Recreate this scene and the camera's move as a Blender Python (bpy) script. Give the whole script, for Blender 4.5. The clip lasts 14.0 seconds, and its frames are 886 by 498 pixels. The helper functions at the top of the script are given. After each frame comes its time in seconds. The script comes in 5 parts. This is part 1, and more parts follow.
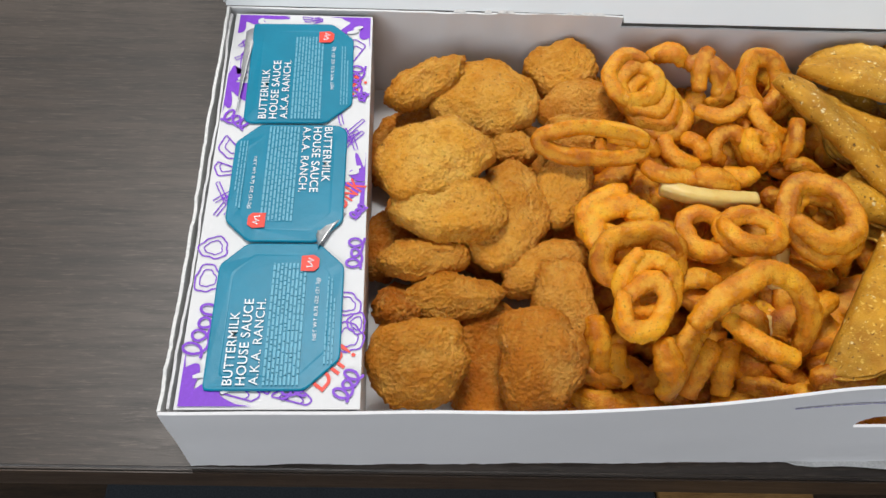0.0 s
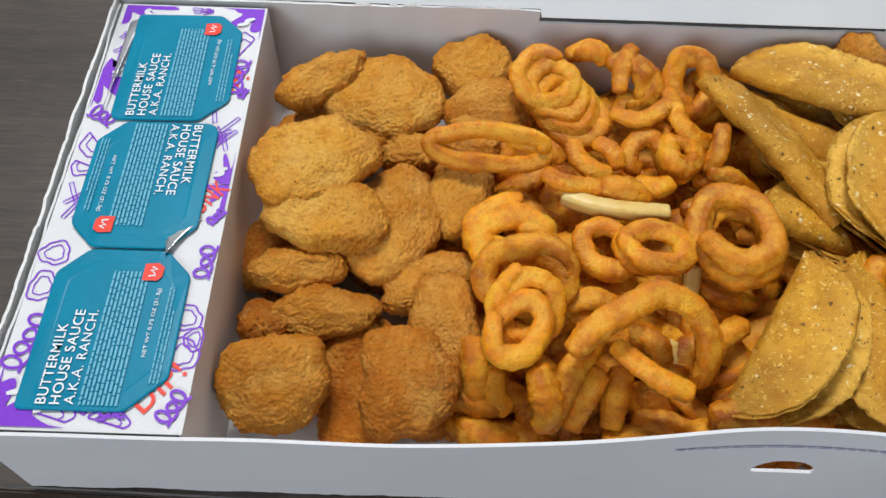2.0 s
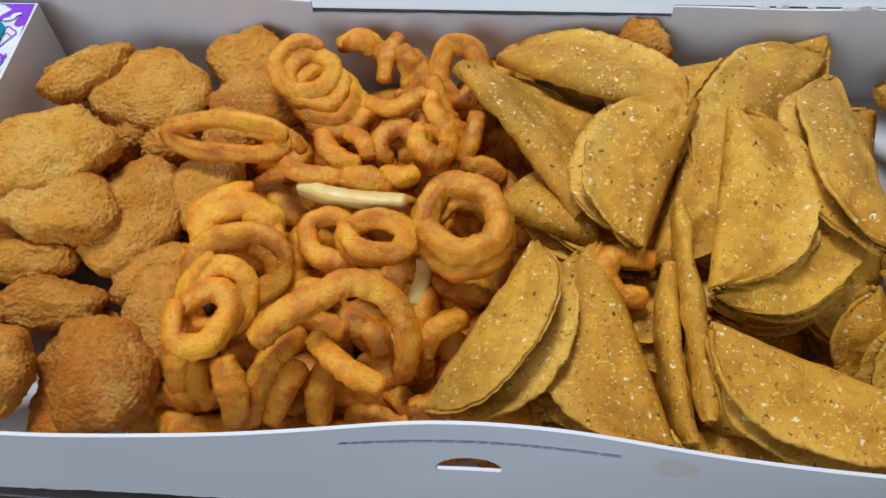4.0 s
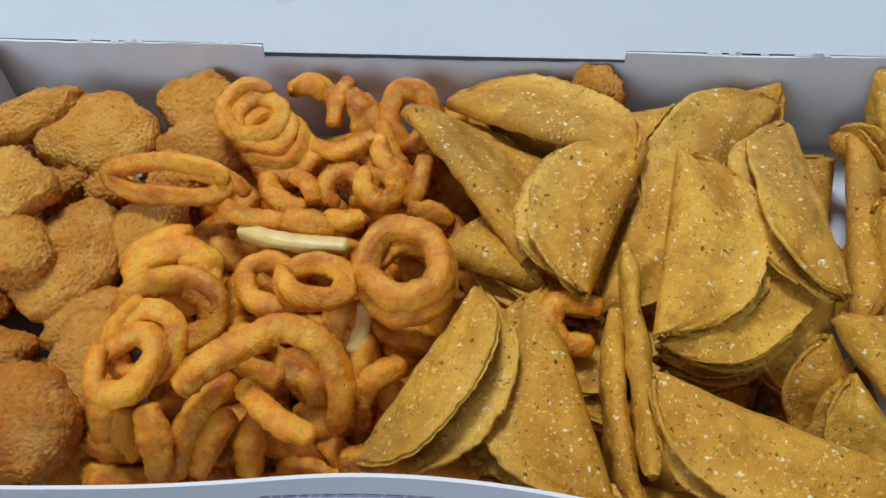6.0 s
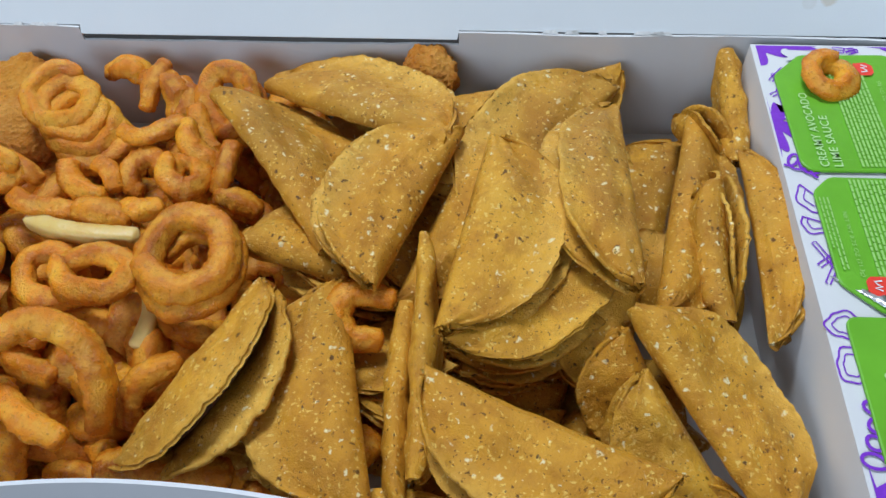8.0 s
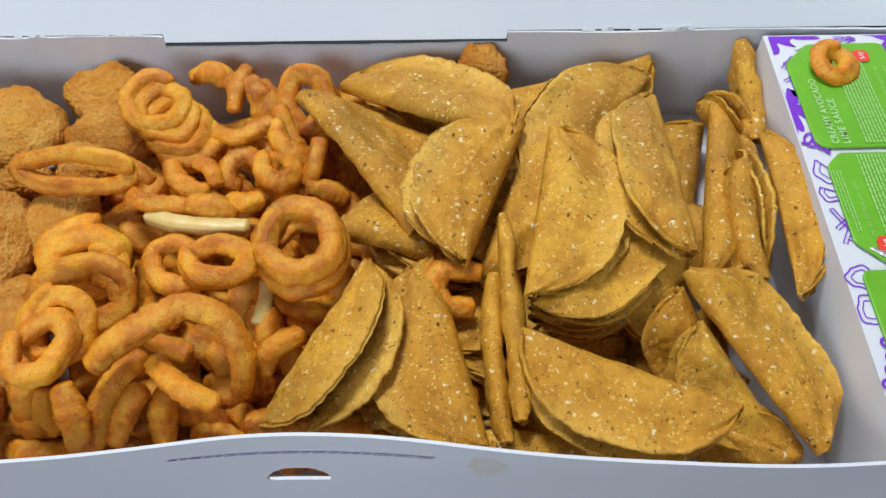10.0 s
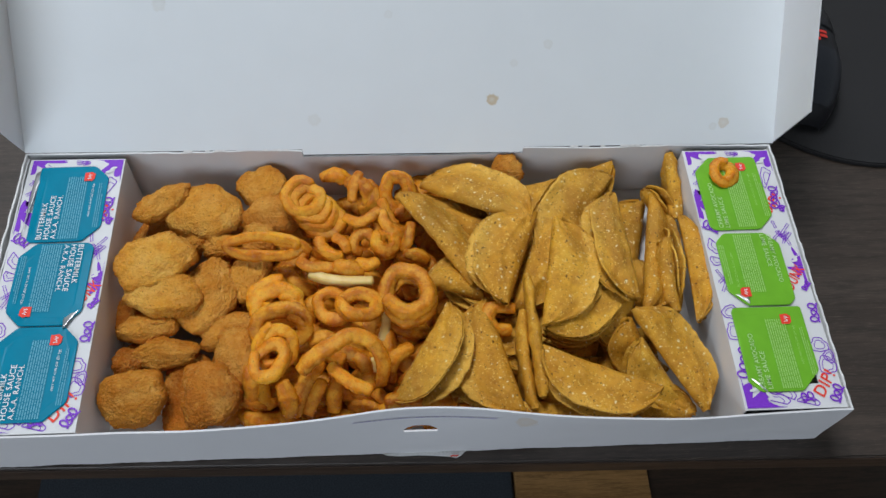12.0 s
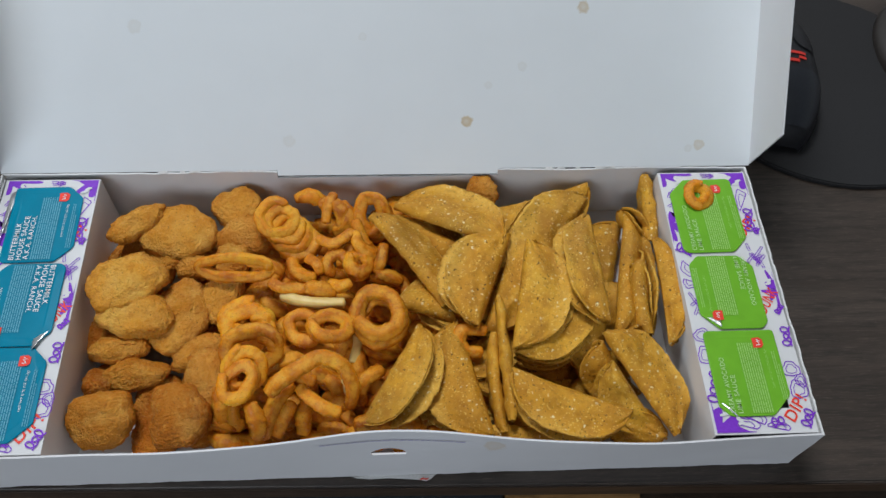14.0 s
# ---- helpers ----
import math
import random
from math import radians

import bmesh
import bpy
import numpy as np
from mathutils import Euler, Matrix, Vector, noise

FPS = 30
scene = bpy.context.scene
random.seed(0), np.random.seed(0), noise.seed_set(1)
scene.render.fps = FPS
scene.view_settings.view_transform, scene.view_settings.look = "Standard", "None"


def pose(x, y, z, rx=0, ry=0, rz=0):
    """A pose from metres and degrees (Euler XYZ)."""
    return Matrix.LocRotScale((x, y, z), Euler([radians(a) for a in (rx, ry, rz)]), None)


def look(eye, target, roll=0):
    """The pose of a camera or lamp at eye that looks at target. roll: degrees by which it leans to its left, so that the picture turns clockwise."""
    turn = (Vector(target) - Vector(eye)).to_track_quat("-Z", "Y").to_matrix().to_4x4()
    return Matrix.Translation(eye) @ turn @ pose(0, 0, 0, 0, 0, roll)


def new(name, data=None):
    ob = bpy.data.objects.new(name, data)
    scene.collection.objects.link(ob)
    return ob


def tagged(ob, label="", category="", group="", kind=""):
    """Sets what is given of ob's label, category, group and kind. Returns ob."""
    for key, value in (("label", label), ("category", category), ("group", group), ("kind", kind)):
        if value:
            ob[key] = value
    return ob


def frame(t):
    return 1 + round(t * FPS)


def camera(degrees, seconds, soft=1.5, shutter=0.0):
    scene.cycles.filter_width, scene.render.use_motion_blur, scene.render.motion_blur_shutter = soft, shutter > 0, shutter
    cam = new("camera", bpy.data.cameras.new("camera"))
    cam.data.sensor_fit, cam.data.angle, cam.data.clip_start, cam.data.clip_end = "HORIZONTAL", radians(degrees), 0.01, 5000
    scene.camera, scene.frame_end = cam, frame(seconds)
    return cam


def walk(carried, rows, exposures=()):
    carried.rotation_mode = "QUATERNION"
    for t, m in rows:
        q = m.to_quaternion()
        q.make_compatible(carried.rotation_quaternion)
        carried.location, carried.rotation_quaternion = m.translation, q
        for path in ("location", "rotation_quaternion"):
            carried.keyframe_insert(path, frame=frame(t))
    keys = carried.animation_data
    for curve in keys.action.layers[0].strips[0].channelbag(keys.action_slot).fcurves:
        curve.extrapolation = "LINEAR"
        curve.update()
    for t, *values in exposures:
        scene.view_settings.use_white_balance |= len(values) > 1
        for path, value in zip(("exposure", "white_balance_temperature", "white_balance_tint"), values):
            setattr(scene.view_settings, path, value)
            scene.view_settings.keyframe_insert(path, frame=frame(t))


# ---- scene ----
cam = camera(56.5, 14.0)
PATH = [
    (0, (0.011, -0.079, 0.304), (0.124, 0.991, -1.382), 5.6),
    (0.5, (0.024, -0.07, 0.299), (0.128, 0.997, -1.39), 5.3),
    (1, (0.039, -0.065, 0.293), (0.086, 0.995, -1.402), 3.0),
    (1.5, (0.051, -0.06, 0.286), (0.077, 1.01, -1.403), 2.5),
    (2, (0.073, -0.062, 0.286), (0.083, 1.012, -1.401), 2.3),
    (2.5, (0.101, -0.064, 0.283), (0.075, 1.023, -1.396), 0.8),
    (3, (0.133, -0.062, 0.279), (0.068, 1.039, -1.39), -1.1),
    (3.5, (0.166, -0.057, 0.275), (0.07, 1.047, -1.391), -2.3),
    (4, (0.187, -0.061, 0.273), (0.079, 1.046, -1.389), -2.8),
    (4.2, (0.197, -0.063, 0.273), (0.082, 1.051, -1.384), -3.0),
    (5.2, (0.208, -0.061, 0.268), (0.093, 1.112, -1.349), -2.6),
    (6.3, (0.205, -0.056, 0.262), (0.1, 1.165, -1.318), -2.0),
    (6.5, (0.206, -0.054, 0.26), (0.088, 1.156, -1.328), -2.7),
    (7, (0.221, -0.046, 0.252), (0.108, 1.168, -1.334), -2.4),
    (7.5, (0.244, -0.041, 0.249), (0.139, 1.175, -1.336), -2.1),
    (7.7, (0.253, -0.043, 0.246), (0.147, 1.175, -1.337), -2.2),
    (8.75, (0.303, -0.052, 0.255), (0.215, 1.14, -1.352), -1.6),
    (9.8, (0.258, -0.062, 0.273), (0.255, 1.086, -1.365), -0.6),
    (10, (0.23, -0.068, 0.286), (0.227, 1.072, -1.358), -0.8),
    (10.2, (0.2, -0.076, 0.297), (0.205, 1.058, -1.351), -0.6),
    (10.5, (0.17, -0.089, 0.321), (0.155, 1.014, -1.347), -1.8),
    (11, (0.15, -0.113, 0.376), (0.162, 0.975, -1.303), -0.6),
    (11.5, (0.159, -0.124, 0.447), (0.234, 0.917, -1.259), 2.1),
    (12, (0.17, -0.13, 0.485), (0.291, 0.893, -1.229), 4.6),
    (12.5, (0.18, -0.133, 0.496), (0.314, 0.89, -1.218), 5.3),
    (13, (0.185, -0.132, 0.494), (0.321, 0.907, -1.21), 5.4),
    (13.5, (0.186, -0.13, 0.492), (0.316, 0.916, -1.208), 5.1),
    (14, (0.191, -0.127, 0.488), (0.298, 0.927, -1.209), 4.0),
]
LIGHT = [(0.0, 0.0, 6250, 10), (2.0, -0.03, 6050, 10), (3.0, -0.06, 5800, 9), (4.0, -0.08, 5550, 8), (6.5, -0.18, 5330, 6), (7.5, -0.18, 5300, 6), (9.8, 0.06, 5600, 9), (10.5, -0.22, 5600, 8), (11.0, -0.24, 5680, 7), (12.0, -0.37, 5780, 8), (13.0, -0.42, 5850, 8), (14.0, -0.43, 5850, 8)]
walk(cam, [(t, look(eye, target, roll)) for t, eye, target, roll in PATH], LIGHT)

# ---- light: one ceiling panel over the desk and pale room walls that bounce it ----
world = bpy.data.worlds.new("room_air")
world.use_nodes = True
world.node_tree.nodes["Background"].inputs[0].default_value = (0.75, 0.82, 0.9, 1)
world.node_tree.nodes["Background"].inputs[1].default_value = 0.02
scene.world = world


def area_lamp(name, eye, target, sx, sy, power, colour):
    data = bpy.data.lights.new(name, "AREA")
    data.shape, data.size, data.size_y, data.energy, data.color = "RECTANGLE", sx, sy, power, colour
    ob = new(name, data)
    ob.matrix_world = look(eye, target)
    return ob


area_lamp("ceiling_lamp", (-0.05, 0.72, 1.58), (0.12, 0.2, 0.0), 0.50, 0.36, 22.5, (1.0, 0.97, 0.92))
area_lamp("window_light", (-0.60, -1.45, 0.95), (0.2, 0.15, 0.0), 1.3, 0.9, 20.0, (0.93, 0.97, 1.0))


# ---- materials ----
class Mat:
    """A node material with short calls."""

    def __init__(self, name, rough=0.6, metal=0.0, spec=0.5):
        self.m = bpy.data.materials.new(name)
        self.m.use_nodes = True
        self.t = self.m.node_tree
        self.b = self.t.nodes["Principled BSDF"]
        self.b.inputs["Roughness"].default_value = rough
        self.b.inputs["Metallic"].default_value = metal
        self.b.inputs["Specular IOR Level"].default_value = spec
        self.co = self.t.nodes.new("ShaderNodeTexCoord").outputs["Object"]

    def put(self, kind, **values):
        node = self.t.nodes.new(kind)
        for key, value in values.items():
            socket = node.inputs[key.replace("_", " ")]
            if isinstance(value, bpy.types.NodeSocket):
                self.t.links.new(value, socket)
            else:
                socket.default_value = value
        return node

    def link(self, a, b):
        self.t.links.new(a, b)

    def shift(self):
        """Object coordinates moved apart from thing to thing."""
        info = self.put("ShaderNodeObjectInfo")
        add = self.t.nodes.new("ShaderNodeVectorMath")
        add.operation = "MULTIPLY_ADD"
        self.link(info.outputs["Random"], add.inputs[0])
        add.inputs[1].default_value = (3.1, 5.7, 7.3)
        self.link(self.co, add.inputs[2])
        return add.outputs[0], info

    def noise(self, scale, detail=4.0, rough=0.6, vector=None, distort=0.0):
        n = self.put("ShaderNodeTexNoise", Vector=vector or self.co, Scale=scale, Detail=detail, Roughness=rough, Distortion=distort)
        return n.outputs["Fac"]

    def ramp(self, fac, *stops):
        n = self.put("ShaderNodeValToRGB", Fac=fac)
        e = n.color_ramp.elements
        while len(e) < len(stops):
            e.new(0.5)
        for k, (p, c) in enumerate(stops):
            e[k].position = p
            e[k].color = (*c, 1) if isinstance(c, tuple) else (c, c, c, 1)
        return n.outputs["Color"]

    def mix(self, fac, a, b, how="MIX"):
        n = self.t.nodes.new("ShaderNodeMix")
        n.data_type, n.blend_type = "RGBA", how
        for socket, value in ((n.inputs[0], fac), (n.inputs[6], a), (n.inputs[7], b)):
            if isinstance(value, bpy.types.NodeSocket):
                self.link(value, socket)
            else:
                socket.default_value = (*value, 1) if isinstance(value, tuple) else value
        return n.outputs[2]

    def maths(self, how, a, b):
        n = self.t.nodes.new("ShaderNodeMath")
        n.operation = how
        for socket, value in ((n.inputs[0], a), (n.inputs[1], b)):
            if isinstance(value, bpy.types.NodeSocket):
                self.link(value, socket)
            else:
                socket.default_value = value
        return n.outputs[0]

    def colour(self, c):
        if isinstance(c, tuple):
            self.b.inputs["Base Color"].default_value = (*c, 1)
        else:
            self.link(c, self.b.inputs["Base Color"])

    def rough(self, fac):
        self.link(fac, self.b.inputs["Roughness"])

    def glow(self, radius, weight):
        """Light that soaks in and comes out again nearby."""
        self.b.inputs["Subsurface Weight"].default_value = weight
        self.b.inputs["Subsurface Radius"].default_value = radius
        self.b.inputs["Subsurface Scale"].default_value = 1.0

    def crust(self):
        """How far a place on the mesh is a raised or sharp bit of batter, 0 to 1."""
        n = self.t.nodes.new("ShaderNodeAttribute")
        n.attribute_name = "crust"
        return n.outputs["Fac"]

    def bump(self, height, strength, distance):
        n = self.put("ShaderNodeBump", Height=height, Strength=strength, Distance=distance)
        self.link(n.outputs[0], self.b.inputs["Normal"])


def nugget_material():
    k = Mat("fried_breading", 0.5, spec=0.22)
    v, info = k.shift()
    tone = k.put("ShaderNodeSeparateColor", Color=info.outputs["Color"]).outputs[0]
    big, mid, fine, grit = k.noise(48, 3, vector=v), k.noise(210, 5, 0.65, vector=v), k.noise(850, 4, vector=v), k.noise(2600, 2, vector=v)
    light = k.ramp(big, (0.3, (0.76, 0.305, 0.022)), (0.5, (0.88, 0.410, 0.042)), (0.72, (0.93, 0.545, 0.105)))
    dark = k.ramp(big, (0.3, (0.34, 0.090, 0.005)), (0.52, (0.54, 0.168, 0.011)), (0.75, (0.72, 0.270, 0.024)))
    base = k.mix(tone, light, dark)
    base = k.mix(k.ramp(mid, (0.5, 0.0), (0.70, 0.6)), base, (0.528, 0.149, 0.0033))
    base = k.mix(k.ramp(mid, (0.30, 0.5), (0.42, 0.0)), base, (0.864, 0.461, 0.099))
    crest = k.crust()
    base = k.mix(k.ramp(crest, (0.52, 0.0), (0.85, 0.7)), base, (0.576, 0.178, 0.0044))
    base = k.mix(k.ramp(crest, (0.15, 0.55), (0.42, 0.0)), base, (0.902, 0.509, 0.11))
    base = k.mix(k.ramp(fine, (0.58, 0.0), (0.72, 0.5)), base, (0.25, 0.072, 0.0088))
    box = k.t.nodes.new("ShaderNodeTexCoord").outputs["Generated"]
    span = k.t.nodes.new("ShaderNodeVectorMath")
    span.operation = "DISTANCE"
    k.link(k.put("ShaderNodeMapping", Vector=box, Scale=(1, 1, 0)).outputs[0], span.inputs[0])
    span.inputs[1].default_value = (0.48, 0.48, 0)
    toast = k.maths("ADD", span.outputs["Value"], k.maths("MULTIPLY", k.maths("SUBTRACT", mid, 0.5), 0.35))
    base = k.mix(k.ramp(toast, (0.36, 0.0), (0.56, 0.45)), base, (0.528, 0.163, 0.0044))
    specks = k.put("ShaderNodeTexVoronoi", Vector=v, Scale=420.0)
    few = k.put("ShaderNodeSeparateColor", Color=specks.outputs["Color"]).outputs[0]
    spot = k.maths("MULTIPLY", k.ramp(specks.outputs["Distance"], (0.1, 0.8), (0.2, 0.0)), k.ramp(few, (0.72, 0.0), (0.78, 1.0)))
    base = k.mix(spot, base, (0.23, 0.072, 0.0154))
    k.colour(base)
    k.rough(k.ramp(mid, (0.35, 0.30), (0.65, 0.50)))
    k.glow((0.00288, 0.00115, 0.00033), 0.1)
    crumb = k.put("ShaderNodeTexVoronoi", Vector=v, Scale=620.0).outputs["Distance"]
    k.bump(k.mix(0.45, k.mix(0.6, mid, fine), k.mix(0.65, grit, crumb)), 1.0, 0.0032)
    return k.m


def fry_material():
    k = Mat("seasoned_fry_batter", 0.34, spec=0.30)
    v, info = k.shift()
    tone = k.put("ShaderNodeSeparateColor", Color=info.outputs["Color"]).outputs[0]
    big, mid, fine = k.noise(62, 3, 0.55, v, 0.5), k.noise(260, 4, vector=v), k.noise(1100, 3, vector=v)
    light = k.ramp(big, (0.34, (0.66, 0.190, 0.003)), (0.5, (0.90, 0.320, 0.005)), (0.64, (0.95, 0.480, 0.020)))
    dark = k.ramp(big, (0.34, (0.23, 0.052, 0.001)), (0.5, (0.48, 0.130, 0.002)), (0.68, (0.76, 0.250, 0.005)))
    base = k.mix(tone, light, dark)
    base = k.mix(k.ramp(mid, (0.54, 0.0), (0.72, 0.4)), base, (0.50, 0.165, 0.005))
    base = k.mix(k.ramp(mid, (0.28, 0.35), (0.42, 0.0)), base, (0.902, 0.48, 0.044))
    edge = k.maths("ADD", k.crust(), k.maths("MULTIPLY", k.maths("SUBTRACT", mid, 0.5), 1.1))
    base = k.mix(k.ramp(edge, (0.45, 0.0), (0.95, 0.55)), base, (0.50, 0.165, 0.005))
    base = k.mix(k.ramp(edge, (0.0, 0.45), (0.28, 0.0)), base, (0.912, 0.518, 0.055))
    base = k.mix(k.ramp(fine, (0.58, 0.0), (0.70, 0.55)), base, (0.25, 0.0624, 0.0066))
    k.colour(base)
    k.rough(k.ramp(mid, (0.3, 0.14), (0.7, 0.32)))
    k.glow((0.00288, 0.00115, 0.00033), 0.1)
    k.bump(k.mix(0.72, mid, fine), 0.6, 0.0017)
    return k.m


def potato_material():
    k = Mat("pale_potato", 0.34, spec=0.5)
    v, info = k.shift()
    big, fine = k.noise(70, 3, vector=v), k.noise(600, 3, vector=v)
    base = k.ramp(big, (0.3, (0.66, 0.40, 0.09)), (0.5, (0.74, 0.52, 0.15)), (0.8, (0.78, 0.59, 0.24)))
    k.colour(k.mix(k.ramp(fine, (0.56, 0.0), (0.75, 0.5)), base, (0.72, 0.40, 0.09)))
    k.glow((0.004, 0.003, 0.001), 0.3)
    k.bump(fine, 0.3, 0.001)
    return k.m


def shell_material():
    k = Mat("fried_corn_tortilla", 0.45, spec=0.28)
    v, info = k.shift()
    tone = k.put("ShaderNodeSeparateColor", Color=info.outputs["Color"]).outputs[0]
    big, mid, fine = k.noise(38, 4, vector=v, distort=0.8), k.noise(150, 5, 0.65, vector=v), k.noise(800, 4, vector=v)
    gold = k.ramp(big, (0.28, (0.405, 0.188, 0.0126)), (0.42, (0.607, 0.305, 0.0216)), (0.58, (0.82, 0.437, 0.0306)), (0.76, (0.88, 0.52, 0.054)))
    olive = k.noise(20, 2, vector=v)
    base = k.mix(k.maths("MULTIPLY", tone, 0.6), gold, (0.576, 0.24, 0.011))
    base = k.mix(k.ramp(olive, (0.50, 0.0), (0.68, 0.55)), base, (0.42, 0.225, 0.030))
    away = k.put("ShaderNodeSeparateXYZ", Vector=k.co).outputs[1]
    rim = k.ramp(k.maths("ADD", k.maths("MULTIPLY", away, 28.0), k.maths("MULTIPLY", k.maths("SUBTRACT", mid, 0.5), 0.8)), (0.5, 0.0), (0.85, 0.8))
    base = k.mix(rim, base, (0.902, 0.528, 0.077))
    base = k.mix(k.ramp(mid, (0.47, 0.0), (0.66, 0.65)), base, (0.432, 0.168, 0.0066))
    warp = k.t.nodes.new("ShaderNodeVectorMath")
    warp.operation = "MULTIPLY_ADD"
    k.link(k.put("ShaderNodeTexNoise", Vector=v, Scale=500.0).outputs["Color"], warp.inputs[0])
    warp.inputs[1].default_value = (0.0035, 0.0035, 0.0035)
    k.link(v, warp.inputs[2])
    for scale, share, size, c, depth in ((340.0, 0.68, 0.175, (0.94, 0.80, 0.44), 0.95), (680.0, 0.42, 0.24, (0.88, 0.60, 0.13), 0.8), (400.0, 0.70, 0.17, (0.10, 0.038, 0.008), 0.9), (900.0, 0.72, 0.22, (0.16, 0.06, 0.012), 0.8)):
        cell = k.put("ShaderNodeTexVoronoi", Vector=warp.outputs[0], Scale=scale, Randomness=1.0)
        few = k.put("ShaderNodeSeparateColor", Color=cell.outputs["Color"])
        pick = k.ramp(few.outputs[0], (share, 0.0), (share + 0.04, 1.0))
        near = k.maths("DIVIDE", cell.outputs["Distance"], k.maths("ADD", few.outputs[1], 0.35))
        base = k.mix(k.maths("MULTIPLY", k.ramp(near, (size * 0.8, depth), (size * 1.6, 0.0)), pick), base, c)
    k.colour(base)
    k.rough(k.ramp(mid, (0.3, 0.26), (0.7, 0.5)))
    k.bump(k.mix(0.5, mid, k.mix(0.5, fine, k.noise(2200, 2, vector=v))), 0.7, 0.0026)
    return k.m


def filling_material():
    k = Mat("brown_meat_filling", 0.5)
    v, info = k.shift()
    n = k.noise(300, 4, vector=v)
    k.colour(k.ramp(n, (0.3, (0.05, 0.014, 0.006)), (0.7, (0.17, 0.06, 0.025))))
    k.bump(n, 0.6, 0.002)
    return k.m


def card_material(name, spots=(), tint=(0.74, 0.735, 0.735), glue=False):
    k = Mat(name, 0.55, spec=0.35)
    big, fine = k.noise(14, 4), k.noise(1800, 3)
    base = k.mix(k.ramp(big, (0.4, 0.0), (0.75, 0.5)), tint, tuple(0.94 * c for c in tint))
    for x, y, z, r, strength, c in spots:
        d = k.t.nodes.new("ShaderNodeVectorMath")
        d.operation = "DISTANCE"
        k.link(k.co, d.inputs[0])
        d.inputs[1].default_value = (x, y, z)
        wob = k.maths("ADD", d.outputs["Value"], k.maths("MULTIPLY", k.maths("SUBTRACT", k.noise(260, 3), 0.5), r * 1.1))
        base = k.mix(k.ramp(k.maths("DIVIDE", wob, r * 2.0), (0.0, strength * 0.6), (0.35, strength), (0.5, 0.0)), base, c)
    k.colour(base)
    k.bump(k.mix(0.3, fine, big), 0.12, 0.0006)
    return k.m


def print_material(name, c):
    k = Mat(name, 0.5, spec=0.4)
    k.colour(k.mix(k.ramp(k.noise(700, 3), (0.45, 0.0), (0.75, 0.35)), c, tuple(min(1, q * 1.35 + 0.02) for q in c)))
    return k.m


def foil_print(name, c):
    k = Mat(name, 0.38, spec=0.25)
    n = k.noise(60, 3)
    k.colour(k.mix(k.ramp(n, (0.35, 0.0), (0.7, 1.0)), tuple(0.88 * q for q in c), c))
    k.bump(k.mix(0.4, n, k.noise(420, 3)), 0.14, 0.0012)
    return k.m


def foil_material():
    k = Mat("crumpled_foil", 0.3, metal=0.85)
    k.colour((0.72, 0.72, 0.72))
    k.bump(k.noise(350, 3), 0.5, 0.001)
    return k.m


def desk_material(name, c1, c2, c3):
    k = Mat(name, 0.42, spec=0.65)
    st = k.t.nodes.new("ShaderNodeMapping")
    k.link(k.co, st.inputs["Vector"])
    st.inputs["Scale"].default_value = (0.085, 1.0, 1.0)
    v = st.outputs[0]
    broad, grain, pore = k.noise(26, 5, 0.65, v, 0.6), k.noise(230, 5, 0.75, v, 0.3), k.noise(1000, 4, 0.75, v)
    base = k.ramp(broad, (0.3, c1), (0.52, c2), (0.75, c3))
    base = k.mix(k.ramp(grain, (0.44, 0.0), (0.66, 0.8)), base, tuple(0.5 * q for q in c1))
    base = k.mix(k.ramp(pore, (0.54, 0.0), (0.70, 0.6)), base, tuple(min(1.0, 1.7 * q) for q in c3))
    k.colour(base)
    k.rough(k.ramp(grain, (0.3, 0.36), (0.7, 0.52)))
    k.bump(k.mix(0.5, grain, pore), 0.22, 0.0006)
    return k.m


def plain(name, c, rough=0.6, grain=200.0, vary=0.2, metal=0.0, relief=0.15):
    k = Mat(name, rough, metal)
    n = k.noise(grain, 4)
    k.colour(k.mix(k.ramp(n, (0.35, 0.0), (0.7, 1.0)), tuple(q * (1 - vary) for q in c), tuple(min(1, q * (1 + vary)) for q in c)))
    k.bump(n, relief, 0.0008)
    return k.m


NUGGET, FRY, POTATO, SHELL, FILLING = nugget_material(), fry_material(), potato_material(), shell_material(), filling_material()
GREASE, FAINT = (0.50, 0.36, 0.16), (0.62, 0.60, 0.55)
LEAN_BACK = 44.0
LID_Y, LID_Z = math.cos(radians(LEAN_BACK)), math.sin(radians(LEAN_BACK))
HINGE_Y, RIM = 0.2065, 0.052


def on_lid(x, s, r, strength, c):
    return (x, HINGE_Y + s * LID_Y, RIM + s * LID_Z, r, strength, c)


LID_CARD = card_material("lid_card", (
    on_lid(0.237, 0.031, 0.0042, 0.75, GREASE), on_lid(0.312, 0.103, 0.0042, 0.6, GREASE), on_lid(0.273, 0.066, 0.0035, 0.35, FAINT),
    on_lid(0.1205, 0.019, 0.0045, 0.35, FAINT), on_lid(0.393, 0.0145, 0.004, 0.4, GREASE), on_lid(0.386, 0.012, 0.003, 0.35, FAINT),
    on_lid(0.0275, 0.092, 0.005, 0.4, FAINT), on_lid(0.251, 0.0546, 0.003, 0.3, FAINT), on_lid(0.17, 0.085, 0.003, 0.25, FAINT)), (0.75, 0.77, 0.78))
CARD = card_material("white_card")
FRONT_CARD = card_material("front_card", ((0.242, 0.02, 0.043, 0.007, 0.45, (0.66, 0.52, 0.34)),), (0.77, 0.755, 0.765))
CUT_EDGE = plain("torn_card_edge", (0.78, 0.77, 0.75), 0.8, 900, 0.12)
